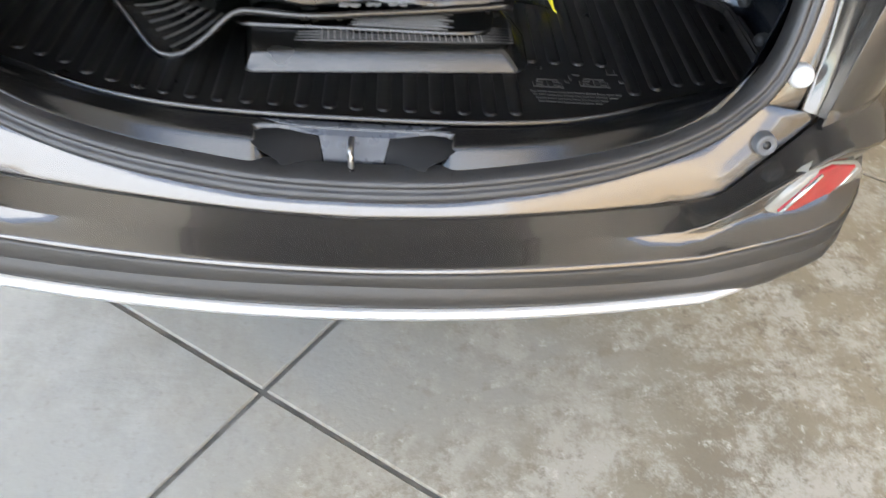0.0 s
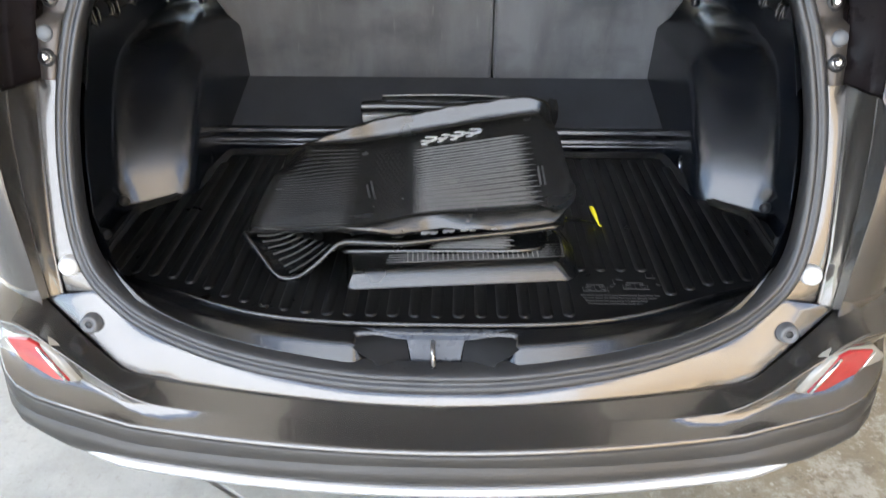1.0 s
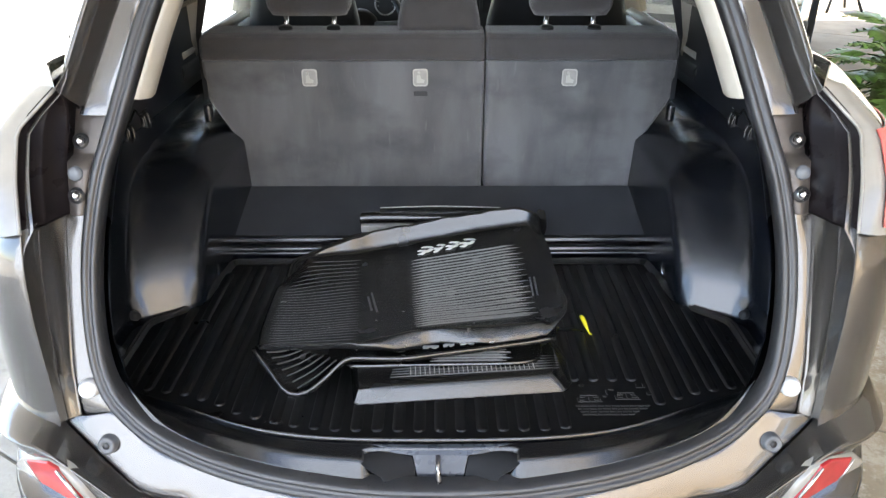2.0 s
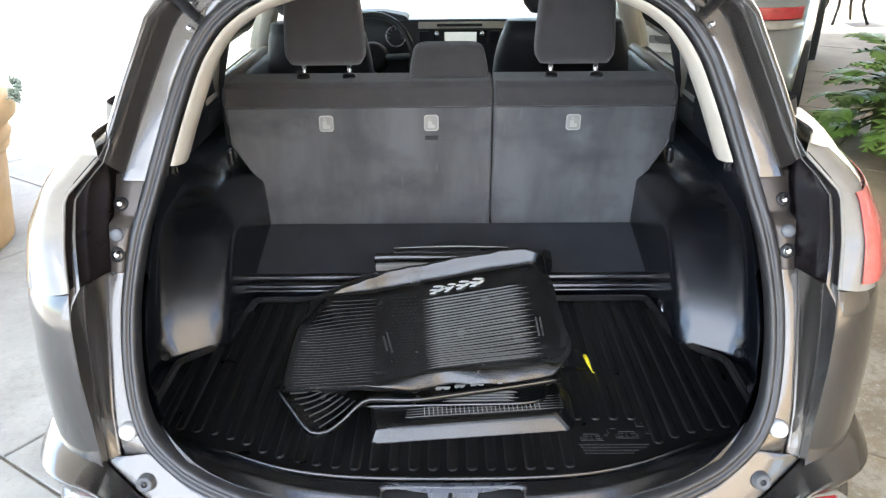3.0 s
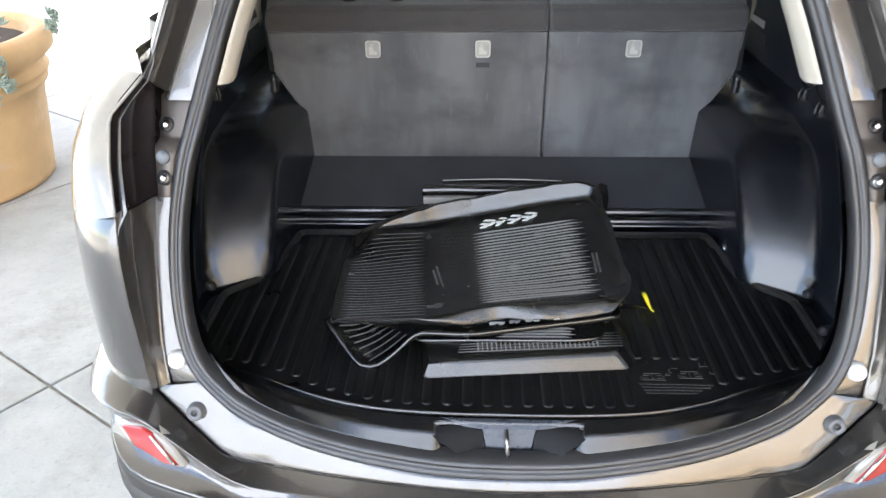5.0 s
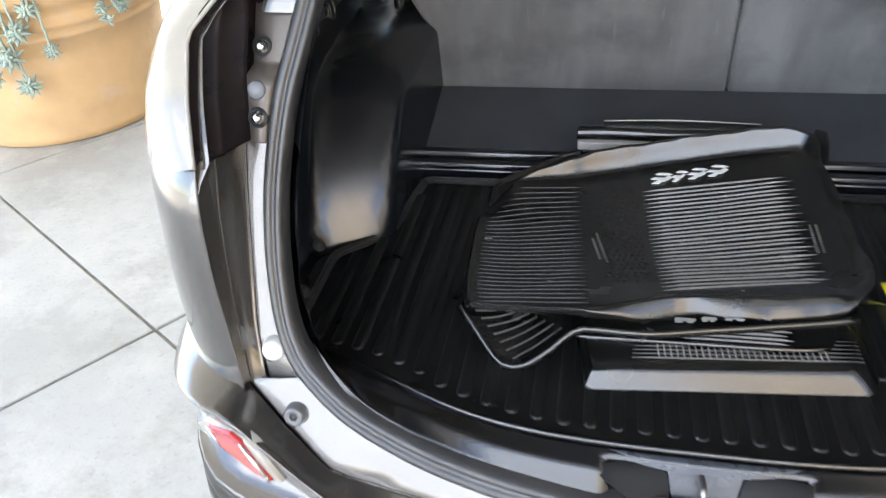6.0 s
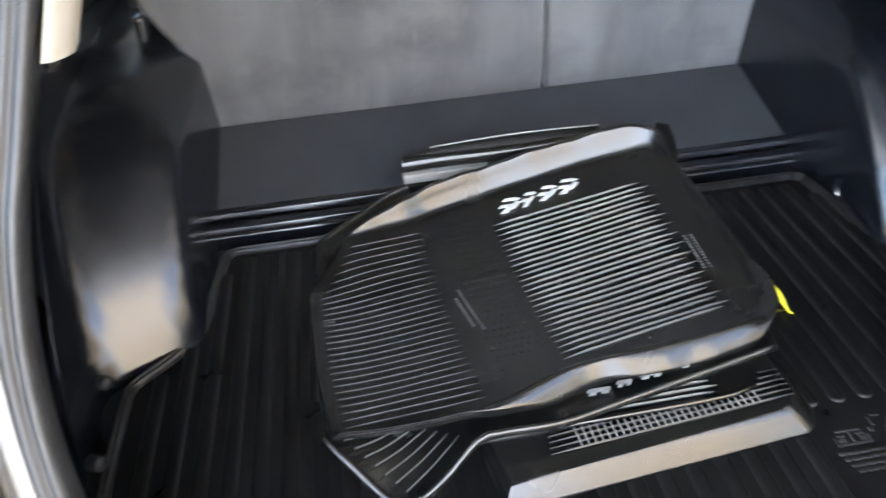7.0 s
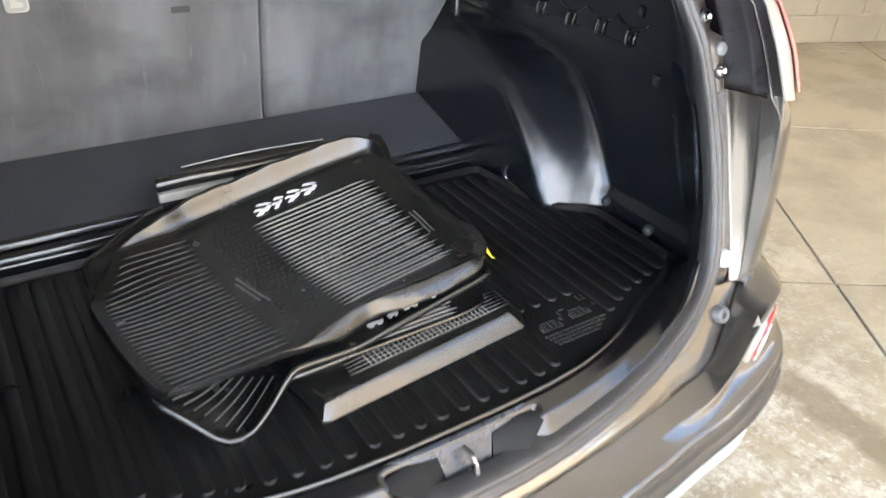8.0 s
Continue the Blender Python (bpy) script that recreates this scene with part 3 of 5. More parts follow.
        for t, k in ((0, 0), (.06, .08), (.25, .10), (.42, .08), (.47, .01), (.52, .05), (.58, .12), (.78, .12), (.95, .05), (1, 0)):
            row.append(a0.lerp(b0, t) + d * k)
        rows.append([Vector((s * p.x, p.y, p.z)) for p in row])
    part("lamp_housing", grid(rows), GLOSS, lamp, "black inner side of the lamp", solid=0.004)
    floor_row = [Vector((p.x, p.y, 1.022)) for p in rows[0]]
    part("housing_foot", grid([floor_row, [Vector((p.x + s * .03, p.y + .06, 1.023)) for p in floor_row]]), GLOSS, lamp, solid=.003)
    rows = []
    for z in (1.018, 1.024, 1.05, 1.08, 1.098, 1.102, 1.108, 1.16, 1.168):
        x0 = seal_x(z)
        dd = .012 if z < 1.10 else -.012
        rows.append([on(s * (x0 + (.6035 - x0) * t), z, o) for t, o in ((0, dd - .010), (.12, dd), (.5, dd + .002), (.95, dd), (1, dd - .012))])
    br = part("lamp_bracket", grid(rows), PLATE, car, "brown-grey metal bracket with two bolts and a plug", solid=0.002)
    nv = Vector((-0.15 * s, -0.93, 0.33)).normalized()
    for x, y, z, mt in ((.586, S(.586, 1.124) + .006, 1.124, "b"), (.584, S(.584, 1.084) - .018, 1.084, "h"), (.585, S(.585, 1.050) - .016, 1.050, "b")):
        c = Vector((s * x, y, z))
        if mt == "b":
            w = part("washer", lathe([(0, .002), (.012, .002), (.0135, -.001), (.014, -.012)], c, nv), RUBBER, br, "black washer")
            part("bolt", lathe([(0, .010), (.0045, .010), (.0062, .007), (.0068, .002), (.009, .0015), (.009, 0)], c + nv * .001, nv, 12), CHROME, br, "small chrome bolt")
        else:
            part("plug", lathe([(0, .003), (.010, .003), (.0115, .001), (.0125, -.004), (.0125, -.01)], c, nv), GREYPL, br, "round grey plug")
    # rubber stop of the tailgate
    c = Vector((s * .585, .099, .745))
    part("tailgate_stop", lathe([(0, .012), (.010, .012), (.0145, .010), (.016, .004), (.017, 0), (.0175, -.012)], c, nv), WHITE, car, "round white tailgate stop")
    # gas strut and hinge
    st = part("gas_strut", tube([(s * .452, .395, 1.425), (s * .49, .22, 1.56), (s * .565, -.15, 1.86)], [.009, .015, .015], 14), BLACKMET, car, "black gas strut at the top of the opening")
    part("strut_bracket", prism([on(s * .438, 1.385, .004), on(s * .470, 1.385, .004), on(s * .475, 1.45, .004), on(s * .430, 1.45, .004)], (0, .004, 0)), PAINT, st, "painted strut bracket", smooth=False, bevel=.003)
    part("rod", tube([(s * .47, .41, 1.43), (s * .47, .38, 1.45), (s * .465, .385, 1.47)], 0.006, 8), CHROME, st)
    for zz in (1.405, 1.445):
        part("bolt", lathe([(0, .006), (.005, .006), (.006, 0)], on(s * .462, zz, .006), nv, 8), CHROME, st)

# ---- cargo bay
LIN = [(0, .060), (.10, .061), (.20, .067), (.28, .080), (.35, .101), (.42, .131), (.48, .157), (.54, .180), (.585, .201), (.610, .222), (.620, .26), (.621, .35), (.621, .425), (.612, .447), (.565, .492), (.537, .535), (.526, .60), (.514, .70), (.508, .722), (.49, .728), (0, .728)]
lin = [(p.x, p.y) for p in curve([(x, y, 0) for x, y in LIN[:-2]], 84)] + [(.49, .728), (.3, .728), (0, .728)]
lin_full = [Vector((x, y, 0)) for x, y in lin] + [Vector((-x, y, 0)) for x, y in reversed(lin[1:-1])]
FZ = 0.66


def lin_ring(scale_in, z):
    out = []
    n = len(lin_full)
    for i, p in enumerate(lin_full):
        t = (lin_full[(i + 1) % n] - lin_full[i - 1]).normalized()
        nn = Vector((-t.y, t.x, 0))
        out.append(Vector((p.x + nn.x * scale_in, p.y + nn.y * scale_in, z)))
    return out


liner = empty("cargo_liner", "black ribbed rubber cargo tray lying on the cargo floor", "cargo liner")
bm = grid([lin_ring(-.004, FZ - .012), lin_ring(-.004, FZ + .008), lin_ring(-.0025, FZ + .0108), lin_ring(-.0005, FZ + .0115), lin_ring(.0012, FZ + .0095), lin_ring(.0022, FZ + .0078), lin_ring(.0036, FZ + .0082), lin_ring(.0052, FZ + .0072), lin_ring(.0075, FZ + .001), lin_ring(.011, FZ)], wrap=True)
part("rim", bm, RIMRUB, liner, "raised glossy rim of the tray")
bm = bmesh.new()
cap(bm, lin_ring(.0105, FZ))
cap(bm, lin_ring(.0105, FZ - .01))
bmesh.ops.triangulate(bm, faces=bm.faces[:])
part("tray", bm, LINER, liner, "flat black rubber tray", smooth=False)


def lin_span(x):
    """Front and back y of the tray at x."""
    x = abs(x)
    f = lerp([(0, .086), (.18, .089), (.24, .097), (.29, .110), (.33, .124), (.365, .138), (.40, .161), (.44, .178), (.47, .190), (.51, .199), (.58, .214), (.62, .24)], x)
    b = .728 if x < .50 else lerp([(.50, .715), (.526, .60), (.537, .535), (.565, .492), (.612, .447)], x)
    return f, b - .02


for k in range(-23, 12):
    x = .2165 + .0361 * k
    if abs(x) > .605:
        continue
    y0, y1 = lin_span(x)
    if .24 < x < .385:
        y0 = .231
    if y1 - y0 < .03:
        continue
    w, h = .0105, .0035
    rows = []
    for y, ww, hh in ((y0, .34, 0), (y0 + .0007, .40, h * .85), (y0 + .004, .85, h * .95), (y0 + .010, 1, h), (y1 - .006, 1, h), (y1, .5, 0)):
        rows.append([(x - w * ww, y, FZ), (x - w * ww * .75, y, FZ + hh * .9), (x - w * .3 * ww, y, FZ + hh), (x + w * .3 * ww, y, FZ + hh), (x + w * ww * .75, y, FZ + hh * .9), (x + w * ww, y, FZ)])
    part("rib", grid(rows), LINER, liner)
# moulded marks on the flat patch: plain bars
def moulded(x, y, w, d):
    part("moulded_bar", box((x, y, FZ + .0006), (w, d, .0016)), GREYMARK, liner, smooth=False)


for px, py in ((.271, .179), (.341, .186)):
    for dx, dy, w, d in ((0, .010, .030, .0025), (0, -.009, .044, .0025), (-.021, -.004, .0025, .011), (.021, -.004, .0025, .011), (-.012, .004, .010, .0025), (.012, .004, .010, .0025), (0, .001, .0025, .014), (-.013, -.003, .009, .005), (.013, -.003, .009, .005)):
        moulded(px + dx, py + dy, w, d)
for x, y, w, d in ((.300, .186, .006, .006), (.306, .197, .003, .012), (.316, .205, .010, .0025), (.372, .212, .016, .0025), (.366, .218, .0025, .012), (.378, .218, .0025, .012), (.384, .192, .010, .006), (.392, .200, .004, .012)):
    moulded(x, y, w, d)
random.seed(21)
for r in range(4):
    x = .243 + .003 * r
    while x < .372 - .010 * r:
        w = random.uniform(.006, .016)
        moulded(x + w / 2, .158 - r * .0082, w, .0032)
        x += w + .0025

# carpet floor below, threshold trim
cargo = part("cargo_floor", grid([[(-.40, .09, FZ - .02), (.40, .09, FZ - .02)], [(-.60, .30, FZ - .02), (.60, .30, FZ - .02)], [(-.66, .40, FZ - .02), (.66, .40, FZ - .02)], [(-.66, 1.2, FZ - .02), (.66, 1.2, FZ - .02)]]), BOARD, car, solid=.02)

def scuff_row(t, lift):
    right = []
    for (xo, zo), (xi, yi) in zip(scr_o, scr_i):
        a = on(xo, zo, -.006)
        b = Vector((xi, yi, FZ + .004))
        p = a.lerp(b, t)
        p.z += lift * (1 - 0.5 * sm(.3, .6, xo))
        right.append(p)
    return [Vector((-p.x, p.y, p.z)) for p in reversed(right[1:])] + right


def notch(rows_t):
    rows = [scuff_row(t, l) for t, l in rows_t]
    for r, (t, l) in zip(rows, rows_t):
        for p in r:
            p.z -= .046 * (1 - sm(.082, .134, abs(p.x))) * (1 - sm(.74, .80, t)) * (1 if t > -.01 else .5)
    return rows


scx = 97
scr_o = [(p.x, p.z) for p in curve([(x, 0, z) for x, z in ((0, .621), (.114, .623), (.202, .630), (.28, .641), (.37, .660), (.45, .689), (.495, .722), (.525, .755))], scx)]
scr_i = [(p.x, p.y) for p in curve([(x, y, 0) for x, y in ((0, .054), (.10, .055), (.20, .061), (.28, .074), (.35, .095), (.42, .125), (.48, .151), (.54, .174), (.60, .200))], scx)]
scuff = part("scuff_plate", grid(notch([(-.06, -.022), (-.01, -.004), (.0, .0), (.10, .0029), (.20, .0058), (.28, .0081), (.34, .0098), (.39, .0109), (.44, .0115), (.50, .0112), (.58, .0098), (.66, .0082), (.74, .0066), (.77, .0060), (.80, .0054), (.9, .0034), (1.0, .002), (1.02, -.02)])), SILLPL, car, "black plastic sill trim with a latch recess")
latch = part("striker_base", prism([(-.038, .021, .618), (.038, .021, .618), (.046, .0375, .652), (.084, .0420, .6545), (.084, .0455, .6620), (-.084, .0455, .6620), (-.084, .0420, .6545), (-.046, .0375, .652)], (0, .006, -.002)), LATCHPL, car, "grey latch plate in the sill", smooth=False, bevel=.0015)
part("latch_slot", box((0, .012, .614), (.072, .016, .008)), RUBBER, latch, smooth=False, bevel=.002)
part("striker", tube(curve([(-.004, .036, .651), (-.004, .016, .656), (-.004, .008, .652), (-.003, .003, .640), (-.002, .004, .626), (-.001, .02, .620)], 18), .0040, 8), STEEL, latch, "chrome latch loop")
lens = [(-.122 + .244 * k / 24) for k in range(25)]
part("lip_insert", grid([[(x, .0538 - (.0100 * (1 - (x / .124) ** 4)) * t, .6648 - .0026 * t + (.0008 if t in (.3, .7) else 0)) for x in lens] for t in (0, .3, .7, 1)]), LATCHPL, scuff, "grey satin insert over the latch", solid=.0015)
for s in (1, -1):
    cheek = [[(.038, .010, .610), (.040, .0205, .616), (.043, .029, .636), (.0465, .037, .6515), (.082, .0425, .6560)], [(.064, .004, .618), (.067, .010, .624), (.077, .022, .640), (.090, .034, .650), (.100, .043, .6575)], [(.088, .002, .620), (.096, .008, .633), (.114, .0155, .6390), (.130, .0235, .6480), (.132, .037, .6555)]]
    part("latch_cheek", grid([[(s * x, y, z) for x, y, z in r] for r in cheek]), GRAINED, scuff, "black grained cheek beside the latch", solid=.002)
part("latch_well", grid([[(x, y, z) for x in (-.09, -.03, .03, .09)] for y, z in ((.002, .622), (.008, .612), (.030, .608))]), GRAINED, scuff, "black bottom of the latch recess", smooth=False, solid=.002)

# side trims with wheel arch bulge
SIX = [(.66, .43), (.683, .464), (.746, .515), (.822, .545), (.90, .548), (.978, .541), (1.065, .526), (1.182, .501), (1.227, .480), (1.302, .441)]


def wall_x(y, z):
    """Inner face of the side trim: a flat wall with the drum of the wheel arch standing out of it, and a low ledge behind that."""
    rise = max(0.0, z - .66)
    front = .425 + .45 * rise + 1.6 * rise ** 2 + .06 * (rise / .265) ** 24
    u = min(1, max(0, (y - front) / .100))
    t = u * u * (3 - 2 * u)
    base = .668 + .02 * sm(.7, .95, z)
    ledge = .016 * (1 - sm(.692, .702, z)) * (1 - sm(.42, .47, y))
    crown = 1 - sm(.875, .985, z)
    return base - (.142 + .016 * sm(.7, .95, z)) * t * crown - ledge


for s in (1, -1):
    rows = []
    for i in range(61):
        z = .652 + (1.25 - .652) * i / 60
        xr = lerp(SIX, z)
        yr = S(xr, z) + .008
        row = []
        for k in range(70):
            f = k / 69
            y = yr + (1.26 - yr) * f ** 1.3
            d = y - yr
            e1 = sm(0.0, .17 + .03 * sm(.7, .9, z), d) ** .8
            row.append(Vector((s * (xr + (wall_x(max(y, .3), z) - xr) * e1), y, z)))
        rows.append(row)
    trim = part("side_trim", grid(rows[:36]), PLASTIC, car, "black moulded side trim with the wheel arch")
    part("upper_trim", grid(rows[35:]), UPTRIM, trim, "black grained upper trim panel")
    for (x, y, z, big) in ((.536, .634, .688, 1), (.648, .442, .679, 0), (.625, .30, .685, 0)):
        c = Vector((s * x, y, z))
        ax = Vector((-s * .85, -.5, .15)).normalized()
        if big:
            rp = part("tie_down", lathe([(0, .002), (.016, .002), (.020, .006), (.023, .003), (.024, -.004)], c, ax), PLASTIC, trim, "round black tie-down recess")
            u = ax.cross(Vector((0, 0, 1))).normalized()
            part("ring", tube([c + ax * .007 + u * (.013 * math.cos(t)) + Vector((0, 0, .017 * math.sin(t))) for t in [math.pi * (-.5 + q / 10) for q in range(11)]], .0022, 6), CHROME, rp, "chrome tie-down ring")
        else:
            part("clip", lathe([(0, .010), (.008, .010), (.010, .006), (.0105, -.01)], c, ax, 12), DARKIN, trim, "round black trim clip")
    # hooks on the upper trim, clips beside the seal
    for y, z in ((.763, 1.009), (.664, 1.008), (.573, 1.014), (.487, 1.014)):
        x = wall_x(y, z)
        hook = part("trim_hook", tube(curve([(s * (x + .002), y + .011, z + .016), (s * (x - .010), y + .011, z + .014), (s * (x - .012), y + .010, z - .008), (s * (x - .012), y + .004, z - .014), (s * (x - .012), y - .006, z - .014), (s * (x - .012), y - .011, z - .008), (s * (x - .010), y - .011, z + .014), (s * (x + .002), y - .011, z + .016)], 22), .0035, 7), RIMRUB, trim, "small black moulded trim hook")
        part("hook_face", prism([(s * (x - .008), y - .010, z - .012), (s * (x - .008), y + .010, z - .012), (s * (x - .008), y + .010, z + .012), (s * (x - .008), y - .010, z + .012)], (s * .012, 0, 0)), PLASTIC, hook, smooth=False, bevel=.002)
    steps = []
    for y, z in ((.763, 1.009), (.664, 1.008), (.573, 1.014), (.487, 1.014)):
        steps += [(s * (wall_x(y + .03, z) - .001), y + .030, z + .022), (s * (wall_x(y, z) - .001), y - .016, z + .020), (s * (wall_x(y - .03, z) - .001), y - .034, z + .036)]
    part("trim_step", tube(curve(steps, 48), .0028, 6), RIMRUB, trim, "raised line along the trim hooks")
    for x, y, z in ((.640, .432, 1.085), (.640, .366, .976), (.638, .305, .918)):
        part("trim_clip", prism([(s * x, y - .008, z - .012), (s * x, y + .008, z - .008), (s * x, y + .008, z + .012), (s * x, y - .008, z + .010)], (-s * .016, -.006, 0)), PLASTIC, trim, "small black trim clip", smooth=False, bevel=.003)
    if s < 0:
        for k in range(11):
            z = .965 - .021 * k
            xr = lerp(SIX, z)
            y = S(xr, z) + .105
            x = xr + (wall_x(.3, z) - xr) * sm(0, .17 + .03 * sm(.7, .9, z), .097) ** .8
            part("pin_hole", lathe([(.0022, .0006), (.0016, .0014), (0, .0016)], (s * x, y, z), (1, -.4, 0), 6), GREYPL, trim)
    # rear pillar trim
    rows = []
    for i in range(len(half)):
        if half[i][1] >= 1.195 and i < 71:
            row = []
            for d, o in ((.034, -.006), (.040, -.012), (.047, -.030), (.050, -.042), (.048, -.065)):
                p = ring(i, d, o)
                row.append(Vector((p.x * s, p.y, p.z)))
            rows.append(row)
    part("pillar_trim", grid(rows), CREAM, car, "cream plastic pillar trim", solid=.002)

# board over the gap, and the edge rails
part("load_board", prism([(-.535, .815, .692), (.535, .815, .692), (.545, 1.03, .748), (-.545, 1.03, .748)], (0, .004, -.018)), BOARD, car, "dark carpeted board before the seat back", smooth=False, bevel=.004)
for y, z, h in ((.806, .6865, .011), (.779, .674, .010)):
    part("edge_rail", prism([(-.532, y - .006, z - h / 2), (.532, y - .006, z - h / 2), (.532, y - .003, z + h / 2), (-.532, y - .003, z + h / 2)], (0, .016, .002)), PLASTIC, car, "glossy black edge rail", smooth=True, bevel=.0025)
part("rail_base", box((0, .79, .655), (1.07, .05, .03)), PLASTIC, car, smooth=False, bevel=.004)
for s in (1, -1):
    part("rail_end", box((s * .534, .790, .690), (.010, .030, .022)), PLASTIC, car, smooth=False, bevel=.003)

# ---- rear seats
SW = [(.74, .540), (.87, .540), (.93, .575), (1.0, .612), (1.10, .612), (1.150, .610), (1.166, .598)]


def seat_shell(x_in, s, z0, z1, y0, thick, n):
    rows = []
    for i in range(n + 1):
        z = z0 + (z1 - z0) * i / n
        xo = lerp(SW, z)
        y = y0(z)
        r = [(x_in, y + thick, z), (x_in, y + .008, z), (x_in + s * .008, y, z)]
        for q in range(1, 6):
            r.append((x_in + (s * xo - x_in) * q / 6, y + .002 * math.sin(q * 1.7), z))
        r += [(s * (xo - .01), y, z), (s * xo, y + .01, z), (s * xo, y + thick, z)]
        rows.append(r)
    bm = grid(rows)
    cap(bm, rows[0])
    cap(bm, rows[-1])
    return bm


ylow = lambda z: 1.035 - .09 * (z - .74)
yup = lambda z: .998 + .022 * sm(1.148, 1.166, z) ** 2.2 - .006 * sm(1.10, 1.12, z) * (1 - sm(1.12, 1.15, z))
for x_in, s in ((.1155, -1), (.1205, 1)):
    back = part("seat_back", seat_shell(x_in, s, .74, 1.098, ylow, .10, 16), CARPET, car, "dark grey carpeted folding seat back", bevel=.003)
    part("seat_top", seat_shell(x_in, s, 1.100, 1.166, yup, .105, 14), FABRIC, back, "grey fabric roll along the seat's top", bevel=.006)


def headrest(x0, x1, z0, z1, y, name="headrest"):
    rows = []
    for i in range(13):
        v = i / 12
        z = z0 + (z1 - z0) * v
        ins = .016 * (abs(2 * v - 1) ** 9)
        taper = .030 * v ** 1.2
        a0, a1 = x0 + ins + taper * .6, x1 - ins - taper * .6
        dep = .055 - .02 * abs(2 * v - 1) ** 4
        ring_ = []
        for k in range(20):
            t = 2 * math.pi * k / 20
            cx, sy = math.cos(t), math.sin(t)
            ring_.append(Vector(((a0 + a1) / 2 + (a1 - a0) / 2 * math.copysign(abs(cx) ** .35, cx), y + dep * math.copysign(abs(sy) ** .5, sy), z)))
        rows.append(ring_)
    bm = grid(rows, wrap=True)
    cap(bm, rows[0])
    cap(bm, rows[-1])
    return part(name, bm, FABRIC, car, "padded grey fabric head restraint")


for x0, x1, z0, z1 in ((-.449, -.226, 1.200, 1.44), (.230, .450, 1.200, 1.44), (-.113, .110, 1.158, 1.250)):
    h = headrest(x0, x1, z0, z1, 1.10)
    if z1 > 1.3:
        for f in (.22, .78):
            x = x0 + (x1 - x0) * f
            post = part("post", tube([(x, 1.09, 1.14), (x, 1.09, 1.205)], .006, 10), CHROME, h, "chrome head restraint post")
            part("collar", lathe([(.0, .006), (.014, .006), (.018, .003), (.019, -.004)], (x, 1.070, 1.169), (0, -.2, 1), 16), BLACKMET, h)
for x in (-.336, -.050, .336):
    z, y = 1.055, ylow(1.055)
    def rounded(w, h, r, out):
        return [Vector((x + sx * (w / 2 - r) + r * math.cos(a), y - out, z + sz * (h / 2 - r) + r * math.sin(a))) for sx, sz, a0 in ((1, 1, 0), (-1, 1, 1), (-1, -1, 2), (1, -1, 3)) for a in [(a0 + k / 5) * math.pi / 2 for k in range(6)]]

    lt = part("anchor_cover", prism(rounded(.040, .045, .0085, .004), (0, .006, 0)), PALE, car, "pale plastic anchor cover with a small symbol", smooth=False, bevel=.0015)
    part("face", prism(rounded(.033, .038, .006, .0050), (0, .003, 0)), COVERFACE, lt, smooth=False, bevel=.0008)
    part("symbol", prism([(x - .010, y - .0064, z - .013), (x + .009, y - .0064, z - .013), (x + .011, y - .0064, z - .006), (x + .002, y - .0064, z - .002), (x - .001, y - .0064, z + .008), (x - .009, y - .0064, z + .006)], (0, .002, 0)), PALE, lt, smooth=False)
    part("symbol", lathe([(0, .0015), (.0042, .0015), (.0042, -.001)], (x - .004, y - .005, z + .0125), (0, -1, 0), 12), PALE, lt)
part("label_strip", box((-.05, ylow(1.01) - .001, 1.012), (.036, .002, .012)), DARKIN, car, smooth=False)
for s in (1, -1):
    part("seat_belt", grid([[(s * .598, .99, 1.0), (s * .612, 1.0, 1.0)], [(s * .618, 1.06, 1.15), (s * .634, 1.07, 1.15)], [(s * .60, 1.16, 1.30), (s * .63, 1.16, 1.30)], [(s * .57, 1.2, 1.5), (s * .60, 1.2, 1.5)]]), DARKIN, car, "black seat belt webbing", solid=.002)
    part("seat_latch", box((s * .606, .995, .965), (.018, .03, .045)), PLASTIC, car, "black seat back latch", smooth=False, bevel=.006)

# ---- cabin
for s in (1, -1):
    rows = [[Vector((s * x, y, z)) for y in (1.08, 1.6, 2.2, 2.9)] for z, x in ((.7, .70), (.95, .71), (1.055, .68), (1.085, .70), (1.09, .74))]
    door = part("door_trim", grid(rows), DARKIN, car, "dark door lining", solid=.01)
    part("sill_trim", tube([(s * .70, 1.1, 1.090), (s * .71, 2.9, 1.085)], .016, 8), COVERFACE, door, "grey door sill")
    for y in (1.22, 1.95, 2.85):
        part("pillar", tube([(s * .73, y, 1.08), (s * .60, y + (.05 if y < 2.5 else -.55), 1.55)], .045, 8), CREAM if y < 2 else DARKIN, car, "pale door pillar trim")
    for y0, y1 in ((1.27, 1.93), (2.0, 2.75)):
        part("side_window", prism([(s * .735, y0, 1.095), (s * .735, y1, 1.095), (s * .615, y1 - .08, 1.52), (s * .615, y0 + .05, 1.52)], (s * .004, 0, 0)), GLASS, car, "clear side window", smooth=False).visible_shadow = False
part("headliner", grid([[Vector((x, y, 1.60 - .09 * (x / .52) ** 4 - .05 * ((y - 1.4) / 1.2) ** 2)) for x in [-.52 + .13 * i for i in range(9)]] for y in [.48 + .2 * k for k in range(11)]]), CREAM, car, "cream roof lining", solid=.02)
part("roof", grid([[Vector((x, y, 1.64 - .09 * (x / .55) ** 4 - .05 * ((y - 1.4) / 1.2) ** 2)) for x in [-.55 + .1375 * i for i in range(9)]] for y in [.46 + .2 * k for k in range(12)]]), PAINT, car, "dark grey roof", solid=.01)
part("cabin_floor", box((0, 2.0, .42), (1.5, 1.9, .04)), DARKIN, car, smooth=False)
part("firewall", box((0, 3.2, .69), (1.5, .05, .64)), DARKIN, car, smooth=False)
